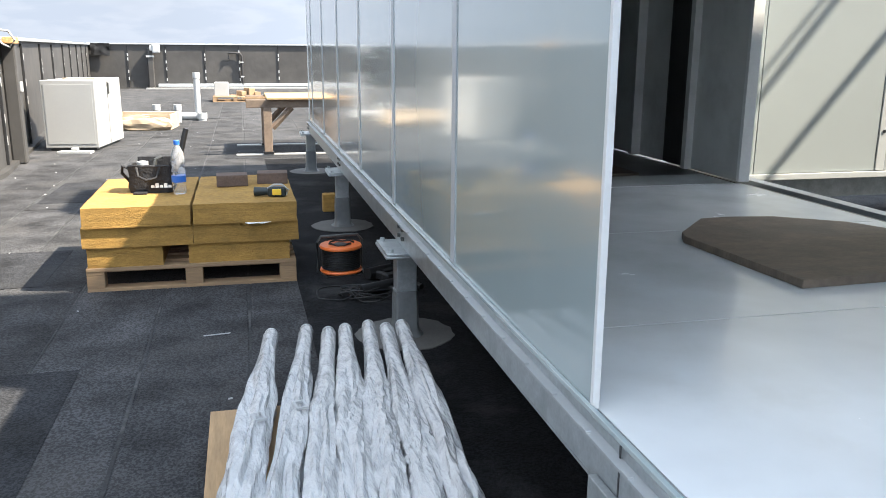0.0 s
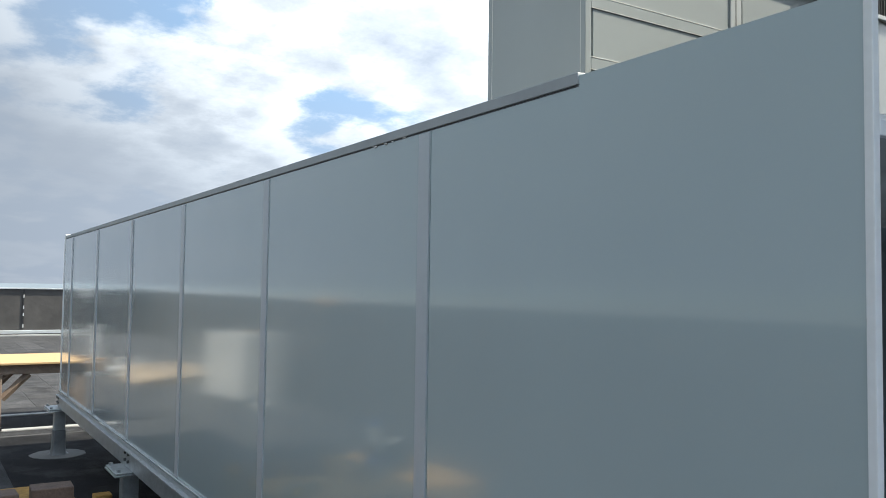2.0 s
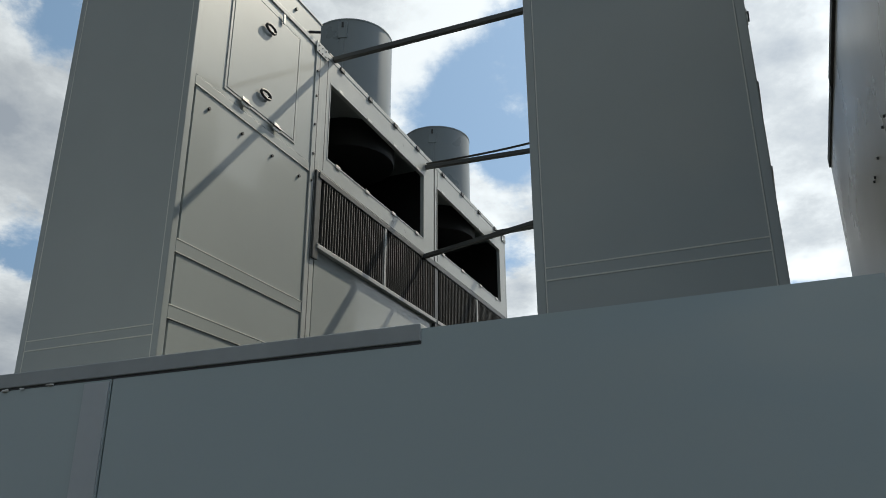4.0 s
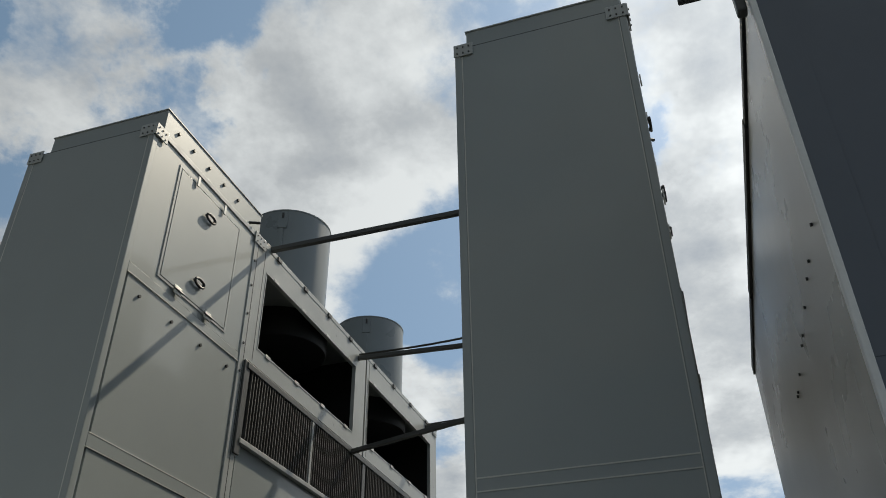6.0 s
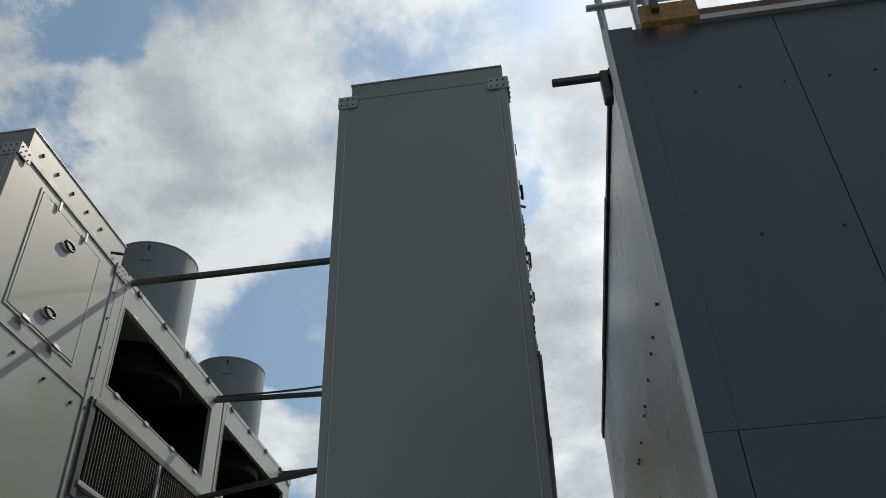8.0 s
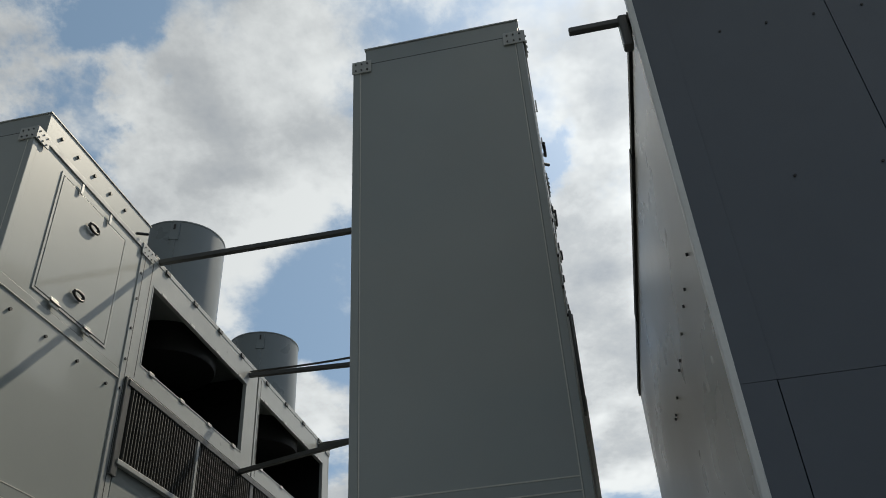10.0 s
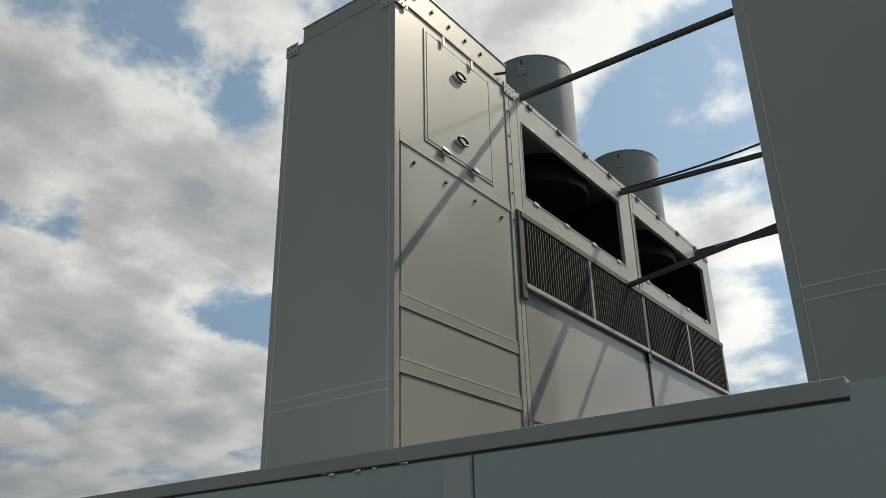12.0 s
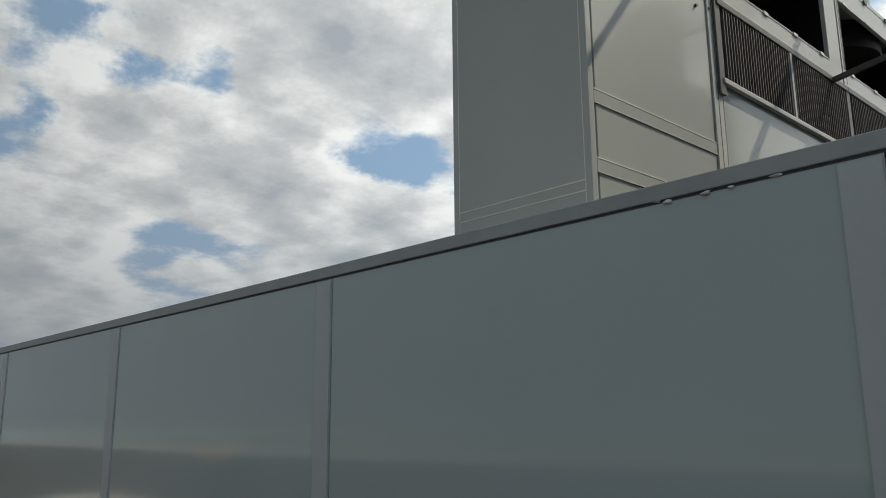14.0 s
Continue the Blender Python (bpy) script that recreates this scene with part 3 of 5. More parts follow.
# galvanised channel that carries the duct
part("channel_web", boxed(-0.012, -0.004, -1.3, DUCT_END + 0.02, 0.462, 0.566, bevel=0.002), "galv", duct, "galvanised steel channel")
part("channel_lip", boxed(-0.035, 0.05, -1.3, DUCT_END + 0.02, 0.566, 0.573), "coping", duct, "galvanised steel flange")
part("upper_flange", boxed(-0.008, 0.0, -1.3, DUCT_END + 0.02, 0.573, 0.602, bevel=0.001), "galv", duct, "galvanised steel flange")
part("channel_foot", boxed(-0.012, 0.06, -1.3, DUCT_END + 0.02, 0.454, 0.462), "galv", duct)
part("base_trim", boxed(-0.014, 0.0, -1.3, DUCT_END + 0.01, 0.602, ZB, bevel=0.002), "duct", duct)
# channel coloured dark for the shaded gap, rail pale for the sun on it
part("far_channel", boxed(DW + 0.024, DW + 0.06, -0.6, DUCT_END, 0.46, 0.598), "hood", duct, "galvanised steel channel")
part("floor_rail", boxed(DW + 0.16, DW + 0.24, 0.4, 3.6, 0.52, 0.6, bevel=0.004), "coping", duct, "pale steel rail")
part("splice_plate", boxed(-0.034, -0.013, -0.30, -0.075, 0.40, 0.482, bevel=0.003), "galv", duct, "galvanised splice bracket")
part("channel_joint", boxed(-0.0135, -0.011, -0.184, -0.178, 0.484, 0.60), "gap", duct)
clip = mesh_of("clip", boxed(-0.011, 0.003, -0.017, 0.017, -0.003, 0.004, bevel=0.0015), "coping")
for k in range(40):
    piece("clip", clip, duct, (-0.026, -0.25 + 0.207 * k, 0.574))
for k, (y, z) in enumerate(((1.40, 2.068), (1.513, 2.066), (1.60, 2.070), (1.47, 2.066), (0.3, 1.2), (1.58, 2.066))):
    bm = bmesh.new()
    bmesh.ops.create_icosphere(bm, subdivisions=2, radius=0.006)
    for v in bm.verts:
        v.co = Vector((v.co.x * 0.5 - 0.002, v.co.y * (1.8 - 0.3 * k % 1), v.co.z * 0.6)) + 0.003 * noise.noise_vector(v.co * 90 + Vector((k, 0, 0)))
        v.co += Vector((0.0, y, z))
    if k != 4:
        part("sealant_blob", bm, "bead", duct, smooth=True)
    else:
        bm.free()


# ---- steel supports under the duct ----
def support(at):
    s = thing("support_leg", "galvanised steel support leg with a membrane-wrapped foot", "support leg", at, group="duct supports")
    part("column", boxed(-0.05, 0.05, -0.05, 0.05, 0.17, 0.425, bevel=0.006), "galv", s, "square galvanised tube")
    prof = [(0.1, 0.006), (0.078, 0.025), (0.068, 0.07), (0.066, 0.17), (0.064, 0.24), (0.06, 0.243)]
    bm = lathe(prof, 28)
    for v in bm.verts:
        if v.co.z > 0.02:
            d = v.co.xy.normalized()
            v.co.xy = v.co.xy * 0.9 * (abs(d.x) ** 6 + abs(d.y) ** 6) ** (-1 / 6)
        v.co.xy = v.co.xy * (1 + 0.07 * noise.noise(v.co * 26))
    part("membrane_collar", bm, "wrap", s, "grey membrane wrapped round the foot", smooth=True)
    bm = bmesh.new()
    n = 40
    rim = [(0.245 + 0.02 * noise.noise((math.cos(2 * math.pi * k / n) * 4, math.sin(2 * math.pi * k / n) * 4, at[1]))) for k in range(n)]
    outline = [(rim[k] * math.cos(2 * math.pi * k / n), rim[k] * math.sin(2 * math.pi * k / n)) for k in range(n)]
    bm.free()
    part("flange", prism(outline, 0.003, 0.011), "disc", s, "round grey membrane flange on the roof")
    plate = part("head_plate", boxed(-0.115, 0.09, -0.13, 0.2, 0.425, 0.437, bevel=0.003), "galv", s, "galvanised head plate")
    part("head_plate", boxed(-0.11, 0.09, -0.125, 0.195, 0.439, 0.451, bevel=0.003), "galv", s, "galvanised head plate")
    for y in (-0.09, 0.16):
        part("bolt", rod((-0.085, y, 0.45), (-0.085, y, 0.468), 0.013, seg=6), "galv", plate, "hexagon bolt")
    for y in (-0.03, 0.06):
        for z in (0.5, 0.545):
            part("bolt", rod((-0.012, y, z), (-0.026, y, z), 0.01, seg=6), "hood", s, "hexagon bolt")
    return s


leg = support((0.0, 2.24, 0))
for x, y in ((0.0, 4.9), (0.0, 8.0), (0.085, -0.27), (DW + 0.03, 2.24), (DW + 0.03, 4.9), (DW + 0.03, 7.8)):
    copy_thing(leg, pose(x, y, 0))


# ---- cooling units: tall narrow boxes with openings, louvres and exhaust stacks ----
def cooling_unit(at):
    u = thing("cooling_unit", "tall pale grey sheet-metal cooling unit with louvres and exhaust pipes", "cooling unit", at, group="cooling units")
    LX, W, H = 7.05, 1.22, 6.41
    part("core", boxed(0.01, LX - 0.01, 0.02, W - 0.01, 0.45, 5.14), "unit", u)
    part("head_core", boxed(0.01, 1.72, 0.02, W - 0.01, 5.142, H - 0.01), "unit", u)
    part("top_panel", boxed(1.722, LX, 0.02, W, H - 0.06, H), "unit", u)
    # bay insides are darker than the unit paint; their shade is painted in
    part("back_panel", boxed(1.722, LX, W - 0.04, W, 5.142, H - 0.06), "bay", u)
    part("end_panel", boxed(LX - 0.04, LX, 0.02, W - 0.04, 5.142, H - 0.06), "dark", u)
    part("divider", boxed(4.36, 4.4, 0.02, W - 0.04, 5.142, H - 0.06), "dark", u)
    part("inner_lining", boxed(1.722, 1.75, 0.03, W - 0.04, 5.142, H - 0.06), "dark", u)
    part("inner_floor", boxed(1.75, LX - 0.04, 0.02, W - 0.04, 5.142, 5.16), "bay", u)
    # end face
    part("end_sheet", boxed(-0.006, 0.01, 0.05, W - 0.05, 3.225, H - 0.016), "unit", u)
    part("gap", boxed(-0.004, 0.01, 0.05, W - 0.05, H - 0.016, H - 0.006), "gap", u)
    part("end_strip", boxed(-0.007, 0.01, 0.05, W - 0.05, 3.155, 3.225), "unit", u)
    part("end_sheet", boxed(-0.006, 0.01, 0.05, W - 0.05, 0.47, 3.155), "unit", u)
    for z in (3.221, 3.151):
        part("bead", boxed(-0.0105, 0.0, 0.05, W - 0.05, z, z + 0.007), "bead", u, "pale sealant bead")
    for y in (0.046, W - 0.052):
        part("bead", boxed(-0.0085, 0.0, y, y + 0.006, 0.47, H - 0.04), "bead", u, "pale sealant bead")
    for y0, y1 in ((-0.006, 0.045), (W - 0.045, W + 0.006)):
        part("corner_post", boxed(-0.012, 0.05, y0, y1, 0.45, H, bevel=0.006), "unit", u)
    # long face, first bay
    part("sheet", boxed(0.075, 1.61, 0.0, 0.02, 3.84, 5.055), "unit", u)
    part("sheet", boxed(0.075, 1.61, 0.0, 0.02, 3.375, 3.735), "unit", u)
    part("sheet", boxed(0.075, 1.61, 0.0, 0.02, 2.12, 3.27), "unit", u)
    for z in (3.745, 3.28):
        part("rail", boxed(0.05, 1.62, -0.006, 0.02, z, z + 0.085, bevel=0.002), "unit", u)
        part("bead", boxed(0.05, 1.62, -0.008, 0.0, z + 0.086, z + 0.093), "bead", u, "pale sealant bead")
        part("bead", boxed(0.05, 1.62, -0.008, 0.0, z - 0.006, z - 0.001), "bead", u, "pale sealant bead")
        part("gap", boxed(0.05, 1.62, -0.002, 0.0, z - 0.011, z - 0.007), "gap", u)
    part("rail", boxed(0.05, 1.62, -0.006, 0.02, 5.06, 5.135, bevel=0.002), "unit", u)
    part("bead", boxed(0.05, 1.62, -0.009, 0.0, 5.053, 5.060), "bead", u)
    part("sheet", boxed(0.05, 1.62, -0.002, 0.02, 5.14, H - 0.02), "unit", u)
    door = part("door", boxed(0.400, 1.330, -0.010, -0.002, 5.226, 6.262, bevel=0.003), "unit", u, "access door with two handles")
    for a in ((0.37, 0.392, 5.20, 6.29), (1.338, 1.36, 5.20, 6.29)):
        part("door_frame", boxed(a[0], a[1], -0.009, -0.002, a[2], a[3]), "unit_trim", u)
    for z in (5.20, 6.268):
        part("door_frame", boxed(0.392, 1.338, -0.009, -0.002, z, z + 0.018), "unit_trim", u)
    part("seal", boxed(0.392, 1.338, -0.004, -0.002, 5.219, 5.226), "gap", u)
    part("seal", boxed(1.331, 1.338, -0.004, -0.002, 5.226, 6.266), "gap", u)
    part("seal", boxed(0.392, 0.399, -0.004, -0.002, 5.226, 6.266), "gap", u)
    for z in (6.06, 5.41):
        pts = [(0.865 + 0.07 * (math.cos(t) if abs(math.cos(t)) < 0.9 else math.copysign(0.9, math.cos(t))), -0.034, z + 0.032 * math.sin(t)) for t in [2 * math.pi * k / 16 for k in range(17)]]
        h = part("handle", tube_path(pts, 0.011, 8), "rubber", door, "black oval handle", smooth=True)
        for dx in (-0.06, 0.06):
            part("stud", boxed(0.865 + dx - 0.01, 0.865 + dx + 0.01, -0.034, -0.018, z - 0.01, z + 0.01), "black", h)
    for x in (0.62, 1.05):
        hinge = part("hinge", boxed(x - 0.05, x + 0.05, -0.03, -0.018, 5.165, 5.235, bevel=0.004), "bright", door, "bright steel hinge")
        part("pin", rod((x - 0.055, -0.034, 5.2), (x + 0.055, -0.034, 5.2), 0.008, seg=8), "hood", hinge)
        part("clip", boxed(x - 0.016, x + 0.016, -0.03, -0.018, 6.24, 6.34, bevel=0.003), "bright", door, "bright steel clip")
    for x in (0.23, 0.64, 1.05, 1.46):
        part("bolt", rod((x, 0.0, 4.935), (x, -0.016, 4.935), 0.013, seg=10), "black", u, "black screw cap")
    part("post", boxed(1.62, 1.76, -0.012, 0.02, 0.45, H, bevel=0.004), "unit_trim", u)
    part("gap", boxed(1.685, 1.693, -0.0135, -0.012, 2.1, H - 0.05), "gap", u)
    for z in (6.12, 5.85, 5.55, 5.25, 4.98):
        part("bolt", rod((1.655, -0.012, z), (1.655, -0.02, z), 0.013, seg=8), "black", u, "black screw cap")
    # raised head box
    part("head_box", boxed(0.115, 1.72, 0.02, W - 0.05, H, 6.69, bevel=0.004), "unit", u, "raised head box")
    # dark band painted as the shadow line at the head box's foot
    part("gap", boxed(0.111, 1.724, 0.016, W - 0.046, H + 0.014, H + 0.024), "gap", u)
    part("head_lip", boxed(0.107, 1.73, 0.012, W - 0.042, 6.69, 6.70), "unit_trim", u)
    for x in (0.3, 0.53, 0.78, 1.03, 1.28):
        part("bolt", rod((x, 0.02, 6.57), (x, 0.004, 6.57), 0.016, seg=10), "black", u, "black screw cap")
    part("lever", rod((1.52, 0.02, 6.48), (1.6, -0.05, 6.51), 0.014, seg=8), "black", u, "black lever")
    part("top_rail", boxed(-0.012, LX + 0.01, -0.014, 0.04, H - 0.04, H + 0.012, bevel=0.003), "unit_trim", u)
    # corner plates with bolts
    for x0, x1, y0, y1, side in ((-0.02, -0.012, -0.016, 0.13, 0), (-0.02, -0.012, W - 0.13, W + 0.012, 0), (-0.016, 0.14, -0.024, -0.014, 1), (1.6, 1.8, -0.024, -0.014, 1), (LX - 0.15, LX + 0.01, -0.024, -0.014, 1)):
        cp = part("corner_plate", boxed(x0, x1, y0, y1, H - 0.1, H + 0.018, bevel=0.002), "unit_trim", u, "drilled corner plate")
        for i in (0.2, 0.5, 0.8):
            for z in (H - 0.075, H - 0.015):
                if side:
                    part("rivet", rod((x0 + i * (x1 - x0), y0, z), (x0 + i * (x1 - x0), y0 - 0.007, z), 0.007, seg=6), "hood", cp)
                else:
                    part("rivet", rod((x0, y0 + i * (y1 - y0), z), (x0 - 0.007, y0 + i * (y1 - y0), z), 0.007, seg=6), "hood", cp)
    # open fan bays with frames
    fin = mesh_of("fin", boxed(-0.0045, 0.0045, -0.032, 0.0, 4.41, 5.04), "fin")
    low_fin = mesh_of("fin", boxed(-0.010, 0.010, -0.004, 0.012, 2.66, 3.13), "fin")
    for x0, x1, o0, o1 in ((1.76, 4.38, 1.89, 4.09), (4.42, 7.05, 4.46, 6.80)):
        fr = part("opening_frame", box(box(box(boxed(x0, x1, -0.01, 0.03, 6.13, H - 0.04), x0, x1, -0.01, 0.03, 5.135, 5.30), x0, o0, -0.01, 0.03, 5.30, 6.13), o1, x1, -0.01, 0.03, 5.30, 6.13), "unit_trim", u, "pale frame round an open bay")
        part("edge", box(box(box(boxed(o0, o1, -0.014, 0.03, 6.118, 6.13), o0, o1, -0.014, 0.03, 5.30, 5.312), o0, o0 + 0.012, -0.014, 0.03, 5.312, 6.118), o1 - 0.012, o1, -0.014, 0.03, 5.312, 6.118), "unit_trim", fr)
        for i in range(4):
            cx = o0 + 0.2 + i * (o1 - o0 - 0.4) / 3
            part("clip", boxed(cx - 0.045, cx + 0.045, -0.022, -0.01, 5.285, 5.32, bevel=0.004), "bright", fr, "bright steel clip")
            part("clip", boxed(cx - 0.045, cx + 0.045, -0.022, -0.01, 6.11, 6.14, bevel=0.004), "bright", fr, "bright steel clip")
            part("clip", boxed(cx - 0.04, cx + 0.04, -0.03, -0.014, H - 0.05, H - 0.005, bevel=0.004), "hood", fr)
        part("gap", boxed(x0 + 0.07, x0 + 0.078, -0.0115, -0.01, 5.16, H - 0.06), "gap", fr)
        # near-black louvre backings, upper and lower, colour in the shade between fins
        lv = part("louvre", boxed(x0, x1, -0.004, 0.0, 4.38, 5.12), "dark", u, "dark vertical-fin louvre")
        part("hood", boxed(x0 - 0.02, x1 + 0.02, -0.045, -0.004, 5.04, 5.10, bevel=0.006), "hood", lv, "dark louvre hood")
        part("sill", boxed(x0, x1, -0.045, 0.0, 4.365, 4.408, bevel=0.004), "unit_trim", lv, "pale louvre sill")
        mid = (x0 + x1) / 2
        part("mullion", boxed(mid - 0.02, mid + 0.02, -0.042, -0.004, 4.408, 5.04), "flash", lv)
        n = 26
        for i in range(n):
            piece("fin", fin, lv, (x0 + 0.08 + i * (mid - x0 - 0.13) / (n - 1), -0.006, 0))
            piece("fin", fin, lv, (mid + 0.05 + i * (x1 - mid - 0.13) / (n - 1), -0.006, 0))
        part("sheet", boxed(x0 + 0.03, x1 - 0.03, 0.0, 0.02, 3.22, 4.36), "unit", u)
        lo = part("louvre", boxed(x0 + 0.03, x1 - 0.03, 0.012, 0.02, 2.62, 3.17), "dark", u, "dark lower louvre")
        part("louvre_frame", box(boxed(x0 + 0.03, x1 - 0.03, -0.014, 0.012, 3.14, 3.19), x0 + 0.03, x1 - 0.03, -0.014, 0.012, 2.60, 2.65), "unit_trim", lo)
        for i in range(60):
            piece("fin", low_fin, lo, (x0 + 0.07 + i * (x1 - x0 - 0.14) / 59, 0, 0))
        part("sheet", boxed(x0 + 0.03, x1 - 0.03, 0.0, 0.02, 2.12, 2.58), "unit", u)
        part("gap", boxed(x1 - 0.022, x1 - 0.01, -0.003, 0.0, 2.1, 4.36), "gap", u)
        part("hood_side", boxed(x0 - 0.06, x0 + 0.03, -0.034, -0.012, 4.26, 5.11, bevel=0.006), "hood", lv, "dark louvre side channel")
    part("hood_side", boxed(LX - 0.05, LX + 0.02, -0.034, -0.012, 4.26, 5.11, bevel=0.006), "hood", u, "dark louvre side channel")
    part("end_rail", boxed(LX - 0.03, LX + 0.012, -0.012, 0.03, 0.45, H, bevel=0.004), "unit_trim", u)
    # lower storey
    part("rail", boxed(0.0, LX, -0.022, 0.02, 2.03, 2.11, bevel=0.004), "unit_trim", u, "pale horizontal rail")
    for a, b in ((0.055, 1.11), (1.2, 2.75), (2.84, 4.4), (4.48, 5.7), (5.8, 6.98)):
        part("lower_sheet", boxed(a, b, -0.006, 0.02, 0.5, 2.02, bevel=0.002), "unit", u)
        part("cover_strip", boxed(b + 0.006, b + (0.084 if b < 2 or 4.3 > b > 2.8 else 0.07), -0.012, 0.02, 0.5, 2.02, bevel=0.003), "unit_trim", u)
        for x in (a + 0.1, (a + b) / 2, b - 0.1):
            part("lug", boxed(x - 0.018, x + 0.018, -0.034, -0.02, 1.985, 2.03, bevel=0.004), "hood", u)
        for z in (0.8, 1.66):
            part("bolt", rod((b + 0.045, 0.0, z), (b + 0.045, -0.018, z), 0.014, seg=8), "black", u, "black screw cap")
    part("sole_rail", boxed(0.0, LX, -0.03, 0.02, 0.45, 0.495, bevel=0.003), "unit_trim", u)
    part("gusset", prism([(1.48, -0.02), (1.7, -0.02), (1.63, -0.005), (1.55, -0.005)], 2.11, 2.19), "unit_trim", u)
    for y in (0.08, W - 0.08):
        part("base_beam", boxed(-0.35, LX + 0.3, y - 0.05, y + 0.05, 0.3, 0.45), "galv", u, "galvanised steel beam")
    for x in (0.5, 3.5, 6.6):
        for y in (0.08, W - 0.08):
            part("foot", boxed(x - 0.06, x + 0.06, y - 0.06, y + 0.06, 0.0, 0.3), "hood", u, "dark steel foot")
    # fan shrouds hanging in the bays
    for cx in (3.33, 5.89):
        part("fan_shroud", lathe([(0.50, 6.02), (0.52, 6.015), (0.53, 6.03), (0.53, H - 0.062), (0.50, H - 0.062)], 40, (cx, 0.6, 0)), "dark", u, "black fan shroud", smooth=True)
    # exhaust stacks
    for cx, zt in ((3.33, 7.685), (5.89, 7.6)):
        bm = lathe([(0.485, H - 0.01), (0.485, zt - 0.02), (0.491, zt - 0.015), (0.491, zt), (0.475, zt), (0.47, H - 0.01)], 48, (cx, 0.61, 0))
        st = part("exhaust_pipe", bm, "tube", u, "round dark grey exhaust pipe", smooth=True)
        a = math.radians(-163)
        x, y = cx + 0.487 * math.cos(a), 0.61 + 0.487 * math.sin(a)
        br = part("bracket", boxed(-0.012, 0.012, -0.055, 0.055, zt - 0.27, zt - 0.05, bevel=0.004), "tube", st, "grey lifting bracket")
        br.matrix_basis = pose(x, y, 0, 0, 0, math.degrees(a))
        part("slot", boxed(0.013, 0.02, -0.012, 0.012, zt - 0.13, zt - 0.06), "black", br)
        part("rib", boxed(-0.01, 0.006, -0.018, 0.018, 6.45, zt - 0.27), "tube", br)
    return u


unit = cooling_unit((2.9, 3.82, 0))
copy_thing(unit, pose(2.9, 0.07, 0))


# ---- brace bars and straps between the units ----
def brace(x, z, rise=0.0, y0=1.27, y1=3.84):
    b = thing("brace_bar", "dark square steel brace bar between two units", "brace bar", (x, 0, z), group="brace bars")
    bm = boxed(-0.025, 0.025, y0, y1, -0.025, 0.025, bevel=0.006)
    for v in bm.verts:
        v.co.z += rise * (y1 - v.co.y) / (y1 - y0)
    part("bar", bm, "hood", b)
    for y, dz in ((y0, rise), (y1 - 0.012, 0.0)):
        part("end_plate", boxed(-0.06, 0.06, y - 0.002, y + 0.014, dz - 0.06, dz + 0.06, bevel=0.003), "hood", b)


for x, z, rise in ((4.83, 6.41, 0.0), (7.05, 6.26, -0.1), (6.93, 5.05, 0.38), (9.5, 6.30, 0.05)):
    brace(x, z, rise)


def strap(name, a, b, w=0.05):
    a, b = Vector(a), Vector(b)
    bm = bmesh.new()
    n, prev = 14, None
    for k in range(n + 1):
        t = k / n
        p = a.lerp(b, t) - Vector((0, 0, 0.06 * math.sin(math.pi * t)))
        cur = [bm.verts.new(p + Vector((dx, 0, dz))) for dx, dz in ((-w / 2, 0), (w / 2, 0.004), (w / 2, 0.009), (-w / 2, 0.005))]
        if prev:
            for i in range(4):
                bm.faces.new((prev[i], prev[(i + 1) % 4], cur[(i + 1) % 4], cur[i]))
        else:
            bm.faces.new(cur[::-1])
        prev = cur
    bm.faces.new(prev)
    return solo(name, bm, "rubber", "black lashing strap running between two units", "strap", group="straps")


strap("strap", (7.05, 3.8, 6.30), (6.98, 1.26, 6.38))
strap("strap", (9.5, 3.8, 6.34), (9.3, 1.26, 6.5))


